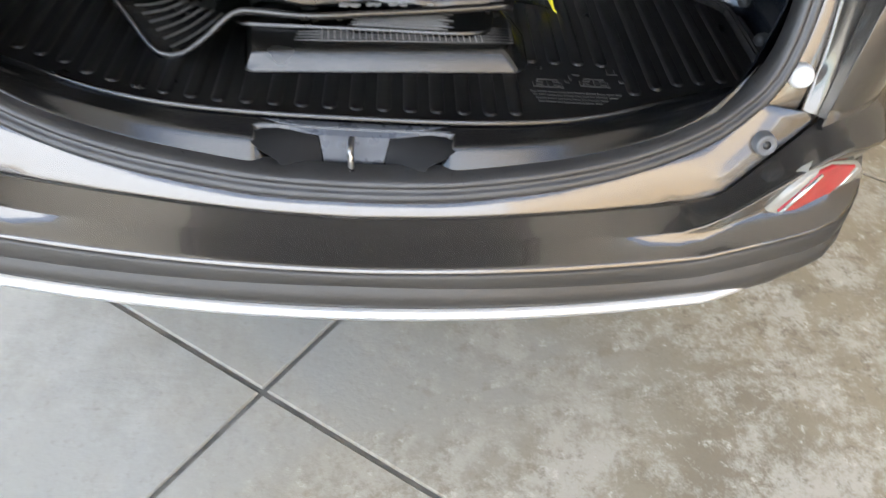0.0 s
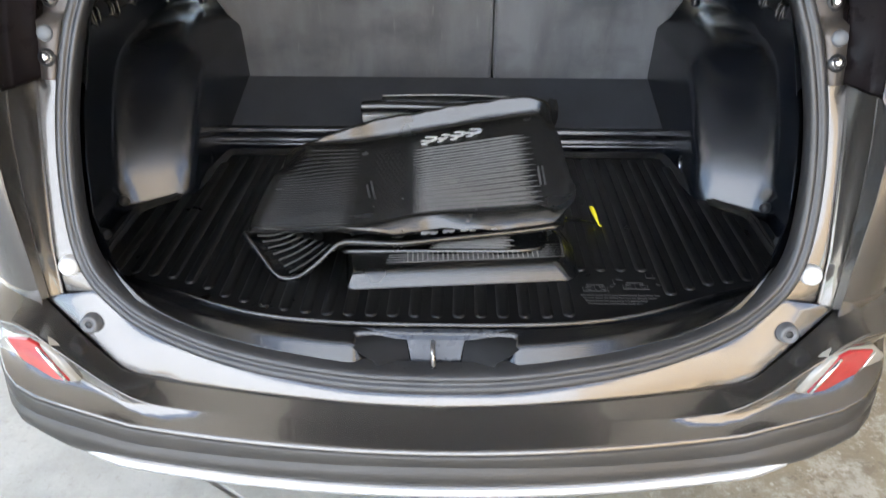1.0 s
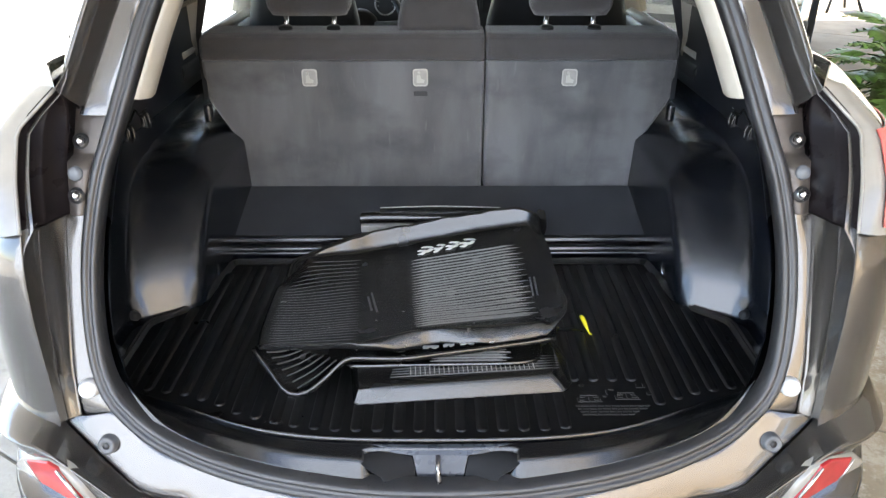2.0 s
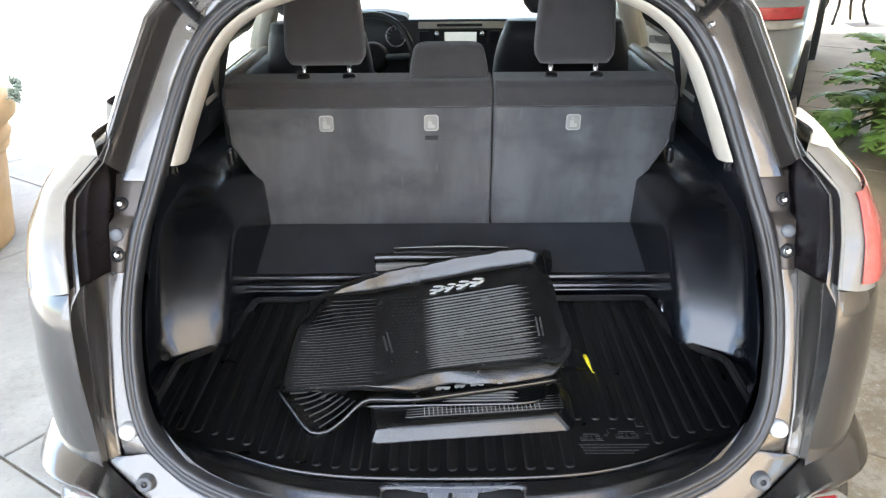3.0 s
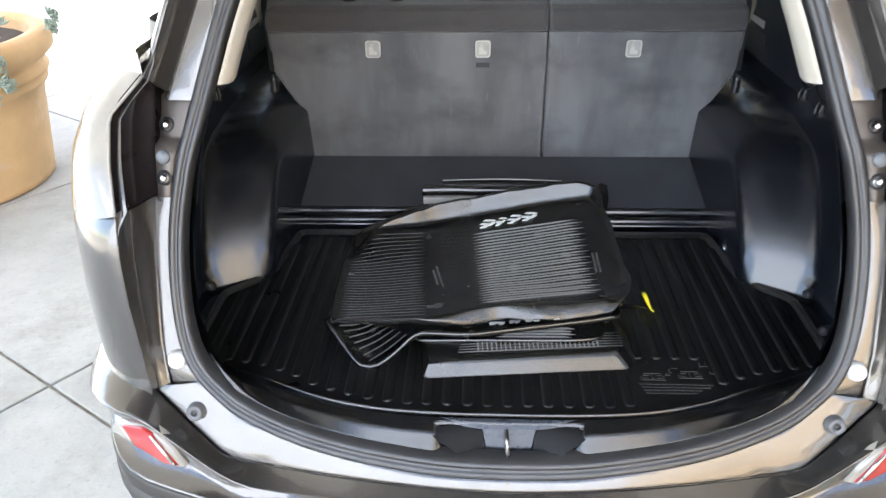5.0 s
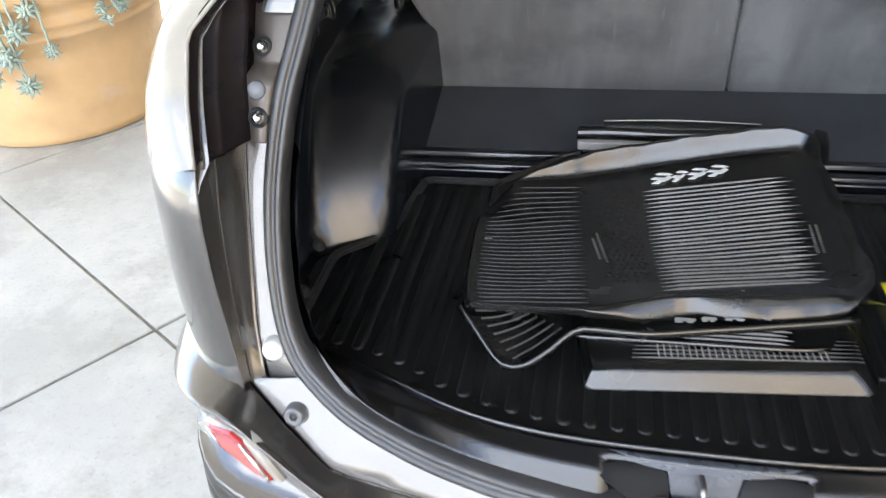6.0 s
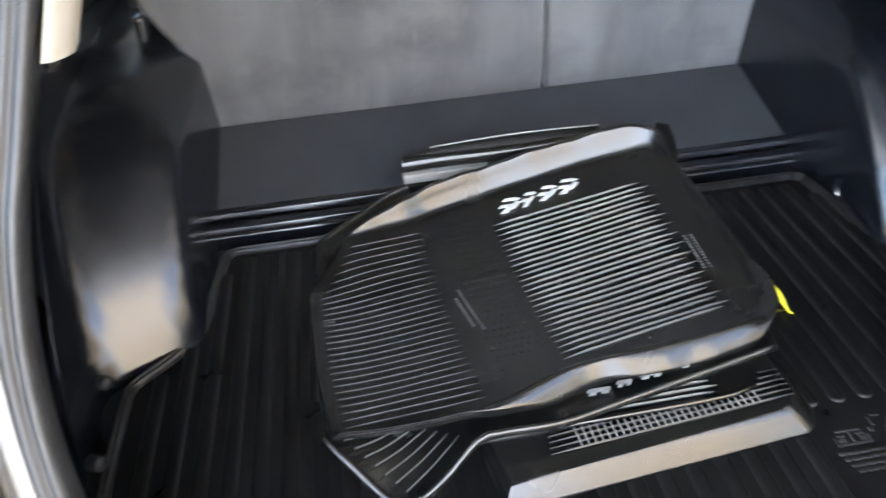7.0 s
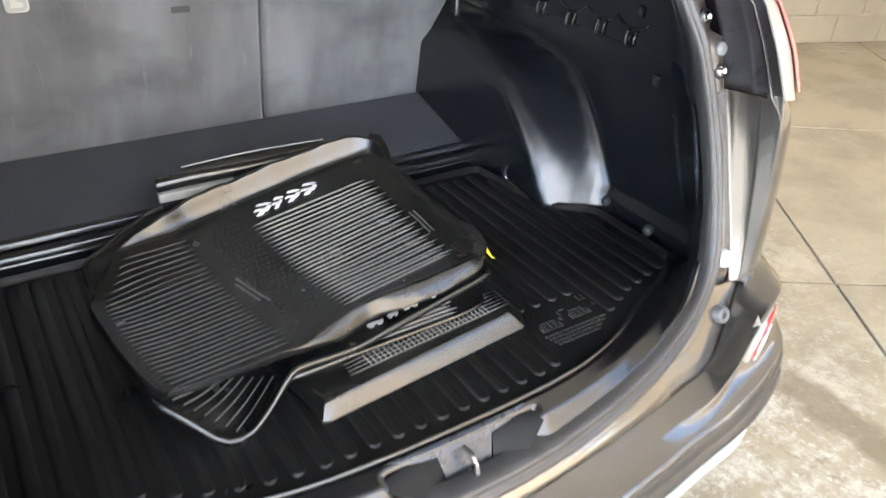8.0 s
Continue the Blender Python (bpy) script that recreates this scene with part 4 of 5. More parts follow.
part("windscreen", prism([(-.66, 3.3, 1.08), (.66, 3.3, 1.08), (.58, 2.55, 1.56), (-.58, 2.55, 1.56)], (0, .004, .004)), GLASS, car, "clear windscreen", smooth=False).visible_shadow = False
dash = part("dashboard", grid([[Vector((x, y, z)) for x in (-.70, -.4, -.2, .2, .4, .70)] for y, z in ((2.62, .70), (2.58, .97), (2.60, 1.05), (2.62, 1.086))]), DARKIN, car, "dark dashboard", solid=.02)
part("dash_top", grid([[Vector((x, y, z)) for x in (-.70, -.4, -.2, .2, .4, .70)] for y, z in ((2.615, 1.084), (2.63, 1.091), (2.70, 1.090), (3.0, 1.066), (3.3, 1.04))]), DASHTOP, dash, "dashboard top, its windscreen glare put into a paler grey", solid=.01)
part("dash_trim", prism([(-.14, 2.585, 1.058), (.62, 2.585, 1.058), (.62, 2.60, 1.086), (-.14, 2.60, 1.086)], (0, -.012, 0)), CREAM, dash, "cream dashboard band", smooth=False, bevel=.004)
part("vent", box((.052, 2.575, 1.074), (.21, .012, .012)), BLACKMET, dash, smooth=False, bevel=.002)
part("screen", box((.055, 2.575, 1.010), (.25, .02, .085)), BLACKMET, dash, "black screen surround", smooth=False, bevel=.004)
part("display", box((.056, 2.563, 1.020), (.148, .004, .048)), DISPLAY, dash, "small lit display", smooth=False)
for x in (-.053, .155):
    part("knob", lathe([(0, .02), (.010, .02), (.012, .014), (.014, 0)], (x, 2.565, 1.037), (0, -1, 0), 14), CHROME, dash)
    part("air_vent", box((x - .06 if x < 0 else x + .06, 2.575, 1.012), (.045, .02, .07)), BLACKMET, dash, smooth=False, bevel=.003)
WX, WY, WZ = -.338, 2.36, .975
wheel = part("steering_wheel", tube([Vector((WX + .178 * math.cos(t), WY + .07 * math.sin(t), WZ + .168 * math.sin(t))) for t in [2 * math.pi * k / 28 for k in range(29)]], .014, 10), BLACKMET, car, "black steering wheel")
part("hub", lathe([(0, .03), (.05, .03), (.07, .01), (.075, -.03)], (WX, WY + .02, WZ - .01), (0, -.93, .35)), BLACKMET, wheel)
for t in (.0, math.pi, 1.5 * math.pi):
    part("spoke", tube([(WX, WY + .02, WZ - .01), (WX + .17 * math.cos(t), WY + .07 * math.sin(t), WZ + .16 * math.sin(t))], .014, 6), GREYPL, wheel)
hood = part("instrument_hood", prism([(-.52, 2.60, 1.06), (-.16, 2.60, 1.06), (-.20, 2.60, 1.115), (-.30, 2.60, 1.135), (-.42, 2.60, 1.135), (-.49, 2.60, 1.11)], (0, .25, -.02)), DARKIN, dash, "dark hood over the dials", smooth=False, bevel=.01)
for x in (-.244, -.43):
    dial = part("dial", lathe([(0, .002), (.040, .003), (.044, .006), (.044, -.05)], (x, 2.575, 1.025), (0, -1, .15), 24), DARKIN, dash, "round black instrument dial")
    part("dial_ring", lathe([(.041, .004), (.044, .010), (.049, .008), (.050, -.01)], (x, 2.575, 1.025), (0, -1, .15), 28), STEEL, dial, "bright ring round the dial")
    for k in range(9):
        a = math.pi * (1.25 - 1.5 * k / 8)
        part("tick", tube([(x + .030 * math.cos(a), 2.571, 1.025 + .030 * math.sin(a)), (x + .037 * math.cos(a), 2.571, 1.025 + .037 * math.sin(a))], .0012, 4), PALE, dial)
for s in (1, -1):
    x = .40 if s > 0 else -.46
    rows = []
    for i in range(11):
        v = i / 10
        z = .60 + .62 * v
        w = lerp([(0, .25), (.6, .25), (.85, .235), (1, .20)], v) * (1 if s > 0 else .78)
        y = 1.78 - .08 * v
        rows.append([Vector((x + w * math.copysign(abs(math.cos(t)) ** .4, math.cos(t)), y + .06 * math.copysign(abs(math.sin(t)) ** .6, math.sin(t)), z)) for t in [2 * math.pi * k / 18 for k in range(18)]])
    bm = grid(rows, wrap=True)
    cap(bm, rows[-1])
    fs = part("front_seat", bm, DARKIN, car, "dark front seat")
    hb = []
    for i in range(9):
        v = i / 8
        z = 1.25 + .20 * v
        w = .15 - .03 * abs(2 * v - 1) ** 4
        hb.append([Vector((x + w * math.copysign(abs(math.cos(t)) ** .4, math.cos(t)), 1.70 + .05 * math.copysign(abs(math.sin(t)) ** .6, math.sin(t)), z)) for t in [2 * math.pi * k / 16 for k in range(16)]])
    bm = grid(hb, wrap=True)
    cap(bm, hb[0])
    cap(bm, hb[-1])
    part("headrest", bm, DARKIN, fs, "dark front head restraint")

bonnet = part("bonnet", grid([[Vector((f * .765 * (1 - .35 * sm(3.6, 4.35, y) ** 2), y, z - .05 * f * f)) for f in (-1, -.8, -.5, 0, .5, .8, 1)] for y, z in ((3.25, 1.03), (3.5, 1.02), (3.9, .985), (4.2, .93), (4.33, .87))]), PAINT, car, "dark grey metallic bonnet", solid=.004)
part("front_bumper", grid([[Vector((f * .56, 4.34 - .06 * f * f + dy, z)) for f in (-1, -.6, -.2, .2, .6, 1)] for z, dy in ((.86, 0), (.72, .03), (.55, .05), (.40, .04), (.30, -.02))]), PAINT, car, "dark grey metallic front bumper", solid=.004)

# raised tailgate
gate = part("tailgate", grid([[Vector((x * w, y, z - .05 * x * x)) for x in [-.62 + .155 * i for i in range(9)]] for y, z, w in ((.46, 1.60, .92), (.30, 1.72, .98), (.0, 1.86, 1.0), (-.30, 1.97, 1.0), (-.52, 2.03, .97), (-.56, 2.06, .9))]), DARKIN, car, "dark inner face of the raised tailgate", solid=.0)
part("outer_skin", grid([[Vector((x * w, y, z + .06 - .05 * x * x)) for x in [-.62 + .155 * i for i in range(9)]] for y, z, w in ((.46, 1.56, .95), (.30, 1.72, 1.0), (.0, 1.86, 1.02), (-.30, 1.97, 1.02), (-.52, 2.03, 1.0), (-.58, 2.02, .92))]), PAINT, gate, "dark grey outer skin of the tailgate")

# wheels, under the body
for s in (1, -1):
    for y in (1.0, 3.6):
        tw = part("wheel", lathe([(.20, -.10), (.33, -.11), (.355, -.08), (.36, 0), (.355, .08), (.33, .11), (.20, .10)], (s * .72, y, .36), (1, 0, 0), 32), TYRE, car, "black tyre on a grey rim")
        part("rim", lathe([(0, .03), (.06, .05), (.10, .02), (.19, .06), (.215, .09), (.215, -.05), (0, -.05)], (s * .72, y, .36), (s, 0, 0), 24), SILVER, tw, "grey alloy rim")
part("underbody", box((0, 1.9, .36), (1.3, 3.2, .16)), DARKIN, car, smooth=False)

# ---------------------------------------------------------------- mats in the cargo bay
M1 = empty("floor_mat", "black ribbed rubber floor mat lying on top of the pile", "floor mat", "loose rubber mats")
base1 = [(-.334, .254, .731), (-.337, .262, .730), (-.348, .33, .716), (-.356, .404, .702), (-.363, .50, .688), (-.365, .556, .682), (-.361, .572, .682), (-.334, .61, .697), (-.310, .642, .713), (-.303, .648, .714),
         (-.253, .663, .712), (-.20, .675, .711), (-.158, .690, .712), (-.08, .705, .720), (.0, .714, .732), (.10, .721, .748), (.180, .721, .760), (.205, .717, .763), (.218, .70, .761), (.225, .66, .752), (.230, .58, .740),
         (.232, .50, .733), (.230, .44, .729), (.226, .38, .728), (.214, .338, .732), (.19, .320, .738), (.12, .309, .739), (.03, .298, .740), (-.05, .287, .740), (-.10, .268, .739), (-.15, .252, .738), (-.20, .245, .736),
         (-.25, .243, .735), (-.297, .245, .733), (-.325, .250, .731)]
b1 = curve(base1 + [base1[0]], 181)[:-1]
cen1 = Vector((-.07, .48, .706))


def spread1(x, y):
    """Height that the mat's edge hands on to a point of its field."""
    wz = [(1 / (((p.x - x) ** 2 + (p.y - y) ** 2) ** 1.5 + 1e-9), p.z) for p in b1]
    return sum(w * z for w, z in wz) / sum(w for w, z in wz)


SAG1 = spread1(cen1.x, cen1.y) - cen1.z


def field1(x, y, f):
    """Height of the top mat's field; f runs from 0 at its middle to 1 at its edge."""
    return spread1(x, y) - SAG1 * (1 - f * f)



def settle(ob):
    """Thickness goes downwards, whichever way the sheet faces."""
    up = sum(p.normal.z * p.area for p in ob.data.polygons)
    ob.modifiers["thickness"].offset = -1 if up > 0 else 1
    return ob


def out2(pts, i, d):
    n = len(pts)
    t = pts[(i + 2) % n] - pts[i - 2]
    t.z = 0
    t.normalize()
    v = Vector((-t.y, t.x, 0)) * d
    c = sum(pts, Vector()) / n
    if (pts[i] + v - c).length < (pts[i] - v - c).length:
        v = -v
    return v


FLAPW = [(-.31, .002), (-.285, .008), (-.25, .014), (-.20, .019), (-.155, .021), (-.06, .022), (.065, .022), (.18, .022), (.215, .020), (.226, .014)]
FLAPH = [(-.31, .004), (-.285, .008), (-.25, .018), (-.20, .034), (-.155, .040), (-.06, .042), (.065, .042), (.18, .040), (.215, .033), (.226, .020)]
rows = [[cen1] * len(b1)]
for f in (.12, .24, .36, .48, .6, .7, .8, .88, .94, .98):
    rows.append([Vector((cen1.x + (p.x - cen1.x) * f, cen1.y + (p.y - cen1.y) * f, field1(cen1.x + (p.x - cen1.x) * f, cen1.y + (p.y - cen1.y) * f, f))) for p in b1])
rows.append(b1)
# rim profile: how far out and how high, for the raised back flap, the rolled front, the right edge and the thin left edges
RIM = [((.10, .03), (.10, .002), (.20, .05), (.3, -.05)), ((.27, .12), (.24, .0040), (.40, .14), (.6, -.12)), ((.52, .34), (.42, .0010), (.60, .32), (.85, -.3)), ((.71, .62), (.64, -.006), (.80, .62), (1.0, -.6)),
       ((.84, .88), (.84, -.013), (.94, .90), (1.05, -1.0)), ((1.0, 1.03), (1.0, -.020), (1.0, 1.0), (1.05, -1.3)), ((1.2, .98), (1.03, -.026), (1.04, .92), (1.0, -1.6))]
for (ba, bh), (fa, fh), (ra, rh), (la, lh) in RIM:
    ring1 = []
    for i, p in enumerate(b1):
        back = sm(.62, .655, p.y) * sm(-.312, -.300, p.x) * (1 - sm(.205, .226, p.x) * (1 - sm(.66, .70, p.y)))
        right = sm(.195, .222, p.x) * (1 - back)
        front = (1 - sm(.36, .42, p.y)) * (1 - right) * sm(-.335, -.322, p.x)
        roll = front * sm(-.20, -.06, p.x)
        wave = .0025 * math.sin(p.x * 41) + .002 * math.sin(p.x * 97 + 1)
        d_back = out2(b1, i, lerp(FLAPW, p.x) * ba * 1.03) + Vector((0, 0, (lerp(FLAPH, p.x) + .0016 * math.sin(p.x * 47 + 1) + .0009 * math.sin(p.x * 113)) * bh))
        d_roll = out2(b1, i, (.025 + .006 * math.exp(-((p.x - .10) / .07) ** 2) - .006 * math.exp(-((p.x + .01) / .03) ** 2)) * fa) + Vector((0, 0, fh + wave * fa))
        d_right = out2(b1, i, (.021 + .008 * sm(.50, .40, p.y)) * ra) + Vector((0, 0, (.008 + .010 * sm(.5, .36, p.y) - .003 * math.sin(p.y * 60)) * rh))
        d_lip = out2(b1, i, .006 * ra) + Vector((0, 0, .006 * min(1, rh * 1.2) - (.012 if ra > 1.01 else 0)))
        d_left = out2(b1, i, .007 * la) + Vector((0, 0, .009 * lh))
        v = d_left.lerp(d_lip.lerp(d_roll, sm(-.20, -.06, p.x)), front).lerp(d_right, right).lerp(d_back, back)
        ring1.append(p + v)
    rows.append(ring1)
mat_body = settle(part("mat_body", grid(rows, wrap=True), MATRUB, M1, "black rubber mat with a raised rim", solid=.003))
# the flap's end stands up as a small folded ear
ear = [(.236, .752, .790), (.250, .735, .792), (.252, .712, .780), (.250, .690, .766), (.244, .672, .758), (.236, .680, .752), (.232, .705, .752), (.230, .735, .768)]
part("folded_ear", prism(ear, (.004, .002, .003)), MATRUB, M1, "folded ear at the end of the rim", smooth=True, bevel=.002)


def on1(x, y):
    """Point on the top mat's field."""
    d = Vector((x - cen1.x, y - cen1.y))
    for p, q in zip(b1, b1[1:] + b1[:1]):
        a, e = Vector((p.x - cen1.x, p.y - cen1.y)), Vector((q.x - p.x, q.y - p.y))
        den = d.x * e.y - d.y * e.x
        if abs(den) < 1e-12:
            continue
        k, w = (a.x * e.y - a.y * e.x) / den, (a.x * d.y - a.y * d.x) / den
        if k > 0 and -1e-6 <= w <= 1 + 1e-6:
            return Vector((x, y, field1(x, y, min(1.0, 1 / k))))
    return Vector((x, y, cen1.z))


def ridge(pa, pb, w, h, bm, f=on1, n=9, tip=.25):
    rows = []
    for i in range(n):
        t = i / (n - 1)
        x, y = pa[0] + (pb[0] - pa[0]) * t, pa[1] + (pb[1] - pa[1]) * t
        k = tip if i in (0, n - 1) else 1
        c = f(x, y)
        rows.append([c + Vector((0, -w * k, -.0005)), c + Vector((0, -w * .35 * k, h * k)), c + Vector((0, w * .35 * k, h * k)), c + Vector((0, w * k, -.0005))])
    grid(rows, bm)


random.seed(4)
N1 = 27
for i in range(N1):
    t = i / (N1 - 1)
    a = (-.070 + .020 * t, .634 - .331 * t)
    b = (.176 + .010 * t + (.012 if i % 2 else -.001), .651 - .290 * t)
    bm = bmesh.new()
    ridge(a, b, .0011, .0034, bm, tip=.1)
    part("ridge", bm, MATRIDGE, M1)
for i in range(28):
    t = i / 27
    y0 = .638 - .378 * t
    x0 = lerp([(.26, -.322), (.33, -.334), (.45, -.347), (.555, -.351), (.60, -.325), (.64, -.298)], y0)
    bm = bmesh.new()
    ridge((x0, y0 - .006), (-.186 + .030 * t, y0 + .010 - .006 * t), .0007, .0011, bm)
    part("ridge", bm, MATLINE, M1)
bm = bmesh.new()
for i in range(7):
    for j in range(22):
        x = -.148 + i * .0098 + (j % 2) * .0049 + .02 * j / 22
        y = .655 - j * .0152
        c = on1(x, y)
        lathe([(.0034, -.0005), (.0024, .0010), (0, .0013)], c, seg=6, bm=bm)
part("studs", bm, MATRUB, M1, "small round studs")


def bars(specs, f, bm, slant=.0):
    for x, y, w, d in specs:
        c = f(x, y) + Vector((0, 0, .0012))
        p = [c + Vector((-w / 2 - slant * d, -d / 2, 0)), c + Vector((w / 2 - slant * d, -d / 2, 0)), c + Vector((w / 2 + slant * d, d / 2, 0)), c + Vector((-w / 2 + slant * d, d / 2, 0))]
        prism(p, (0, 0, -.0016), bm)
    return bm


# printed mark: four plain slanted white shapes
for x0, w in ((-.030, .034), (.000, .020), (.034, .030), (.070, .034)):
    yy = .675 + .10 * x0
    part("printed_shape", bars([(x0 + .005, yy + .0115, w, .007), (x0 - .004, yy - .0015, w, .0075), (x0 - w * .30, yy - .010, w * .36, .015), (x0 + w * .30 - .002, yy + .001, w * .34, .030)], on1, bmesh.new(), .45), MARK, M1, "plain white printed mark", smooth=False)
random.seed(9)
part("moulded_text", bars([(-.159 + .010 * r + .0012 * k, .503 - .0062 * k, .0042, random.uniform(.0030, .0052)) for r in range(2) for k in range(17) if (r or 2 < k < 15)], on1, bmesh.new()), MATTEXT, M1, "unreadable moulded marks", smooth=False)
part("moulded_text", bars([(.196 + .009 * r, .515 - .0064 * k, .004, random.uniform(.0030, .0052)) for r in range(2) for k in range(12)], on1, bmesh.new()), MATTEXT, M1, "unreadable moulded marks", smooth=False)

# second mat, half hidden below it, with a drooping corner
M2 = empty("floor_mat", "black rubber floor mat with a drooping corner, under the top mat", "floor mat", "loose rubber mats")
base2 = [(-.341, .256, .716), (-.335, .250, .713), (-.310, .227, .694), (-.287, .206, .674), (-.276, .198, .667), (-.262, .195, .665), (-.245, .196, .669), (-.215, .206, .690), (-.19, .217, .712), (-.17, .225, .722), (-.145, .228, .722), (-.072, .232, .718),
         (.005, .248, .718), (.105, .270, .718), (.175, .284, .720), (.205, .290, .722), (.215, .302, .718), (.225, .42, .706), (.225, .55, .706), (.20, .69, .712), (.1, .735, .716), (-.1, .760, .712), (-.18, .774, .711), (-.205, .773, .710), (-.24, .760, .702),
         (-.273, .738, .695), (-.335, .694, .685), (-.348, .678, .682), (-.350, .60, .668), (-.346, .45, .676), (-.338, .30, .705)]
b2 = curve(base2 + [base2[0]], 140)[:-1]
cen2 = Vector((-.05, .47, .693))
rows = [[cen2] * len(b2)]
for f in (.4, .7, .85, .94):
    rows.append([Vector((cen2.x + (p.x - cen2.x) * f, cen2.y + (p.y - cen2.y) * f, cen2.z + (p.z - cen2.z) * f ** 2 - .004 * (f > .8))) for p in b2])
for o, h in ((0, -.004), (.003, .0015), (.006, .0045), (.0095, .0042), (.0115, .001), (.012, -.005)):
    rows.append([p + out2(b2, i, o) + Vector((0, 0, h)) for i, p in enumerate(b2)])
settle(part("mat_body", grid(rows, wrap=True), MATRUB, M2, "black rubber mat with a rolled rim", solid=.003))
for i in range(7):
    t = i / 6
    pa = Vector((-.325 + .0105 * i, .252 - .0088 * i, .7135 - .0072 * i))
    pb = Vector((-.268 + .0125 * i, .262 - .004 * i, .7190 - .0022 * i))
    part("ridge", tube(curve([pa, pa.lerp(pb, .5) + Vector((0, 0, -.004)), pb], 7), .0014, 6), MATLINE, M2)
f2 = lambda x, y: Vector((x, y, .7185))
for x0, w in ((-.018, .030), (.016, .020), (.052, .030), (.090, .032)):
    yy = .2595 + .18 * (x0 + .03)
    part("printed_shape", bars([(x0, yy, w * .9, .005), (x0 - w * .25, yy - .004, w * .3, .006), (x0 + w * .28, yy - .003, w * .26, .006)], f2, bmesh.new(), .4), DIMMARK, M2, "plain white printed mark", smooth=False)

# third full mat, of which only the ridged front strip shows
M5 = empty("floor_mat", "black rubber floor mat squeezed flat in the middle of the pile", "floor mat", "loose rubber mats")
base5 = [(-.175, .250, .692), (-.165, .240, .693), (-.10, .240, .694), (.002, .241, .695), (.12, .244, .695), (.165, .250, .695), (.182, .262, .695), (.19, .30, .694), (.195, .45, .688), (.17, .62, .684), (-.15, .62, .684), (-.18, .45, .686), (-.18, .27, .691)]
b5 = curve(base5 + [base5[0]], 90)[:-1]
cen5 = Vector((.0, .42, .688))
rows = [[cen5] * len(b5)]
for f in (.4, .7, .9, .97):
    rows.append([cen5 + (p - cen5) * f + Vector((0, 0, -.001)) for p in b5])
for o, h in ((0, -.002), (.002, .002), (.004, .0035), (.006, .003), (.007, -.001), (.007, -.004)):
    rows.append([p + out2(b5, i, o) + Vector((0, 0, h)) for i, p in enumerate(b5)])
settle(part("mat_body", grid(rows, wrap=True), MATRUB, M5, "black rubber mat with a thin rim", solid=.003))
f5 = lambda x, y: Vector((x, y, .6935))
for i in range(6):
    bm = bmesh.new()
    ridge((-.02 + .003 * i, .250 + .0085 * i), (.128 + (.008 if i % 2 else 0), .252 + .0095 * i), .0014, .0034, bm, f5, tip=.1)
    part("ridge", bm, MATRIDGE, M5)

# small tunnel mat: a shallow tray with a sloped front
M3 = empty("floor_mat", "small black rubber tunnel mat with a sloped shiny front edge", "floor mat", "loose rubber mats")
o3 = [(-.147, .155), (.222, .191), (.236, .200), (.245, .217), (.247, .30), (.22, .40), (-.168, .40), (-.171, .262), (-.156, .160)]
i3 = [(-.095, .1765), (.196, .2095), (.211, .217), (.220, .234), (.223, .30), (.20, .38), (-.155, .38), (-.160, .262), (-.145, .172)]
r0 = [Vector((x, y, FZ + .0045)) for x, y in o3]
c3 = Vector((.04, .28, 0))
rise = [(c3 + (p - c3) * .99 + Vector((0, 0, FZ + .0068)), Vector((x, y, FZ + .0305 - .05 * max(0, min(.1, y - .22))))) for p, (x, y) in zip([Vector((x, y, 0)) for x, y in o3], i3)]
rows = [r0, [p + Vector((0, 0, .0022)) for p in r0], [a for a, b in rise], [a.lerp(b, .35) + Vector((0, 0, .0010)) for a, b in rise], [a.lerp(b, .75) + Vector((0, 0, .0010)) for a, b in rise], [b for a, b in rise],
        [Vector((c3.x + (x - c3.x) * .97, c3.y + (y - c3.y) * .97, FZ + .0318 - .05 * max(0, min(.1, y - .22)))) for x, y in i3], [Vector((.04, .30, FZ + .0265))] * 9]
part("mat_body", grid(rows, wrap=True), MATRUB, M3, "black rubber mat with a sloped front", bevel=.002)
f3 = lambda x, y: Vector((x, y, FZ + .0316 - .06 * (y - .22)))
for i in range(6):
    bm = bmesh.new()
    ridge((-.092 + .001 * i, .2005 + .0088 * i), (.222, .2325 + .0088 * i), .0012, .0022, bm, f3)
    part("ridge", bm, MATLINE, M3)
for k in range(27):
    x = -.054 + .0088 * k
    bm = bmesh.new()
    y0 = .2045 + .098 * (x + .054)
    tube([f3(x, y0) + Vector((0, 0, .0016)), f3(x - .002, y0 + .043) + Vector((0, 0, .0016))], .0011, 5, bm)
    part("cross_ridge", bm, PALERIDGE, M3)

# rolled-up mat at the back of the pile
M4 = empty("folded_mat", "folded black rubber mat with a pale edge behind the pile", "floor mat", "loose rubber mats")
bm = bmesh.new()
rows = []
for t in [k / 16 for k in range(17)]:
    c = Vector((-.196, .782, .757)).lerp(Vector((.165, .788, .756)), t) + Vector((0, 0, .0015 * math.sin(t * 9)))
    rows.append([c + Vector((.004 * math.cos(q), .0150 * math.cos(q), .0142 * math.sin(q) * (1 - .12 * math.cos(q)))) for q in [2 * math.pi * j / 18 for j in range(18)]])
grid(rows, bm, True)
cap(bm, rows[0])
cap(bm, rows[-1])
part("roll", bm, MATRUB, M4, bevel=.003)
part("lower_edge", prism([(-.197, .772, .722), (-.05, .772, .722), (-.05, .770, .741), (-.197, .770, .741)], (0, .022, 0)), PALERUB, M4, "pale edge of the folded mat", smooth=False, bevel=.003)
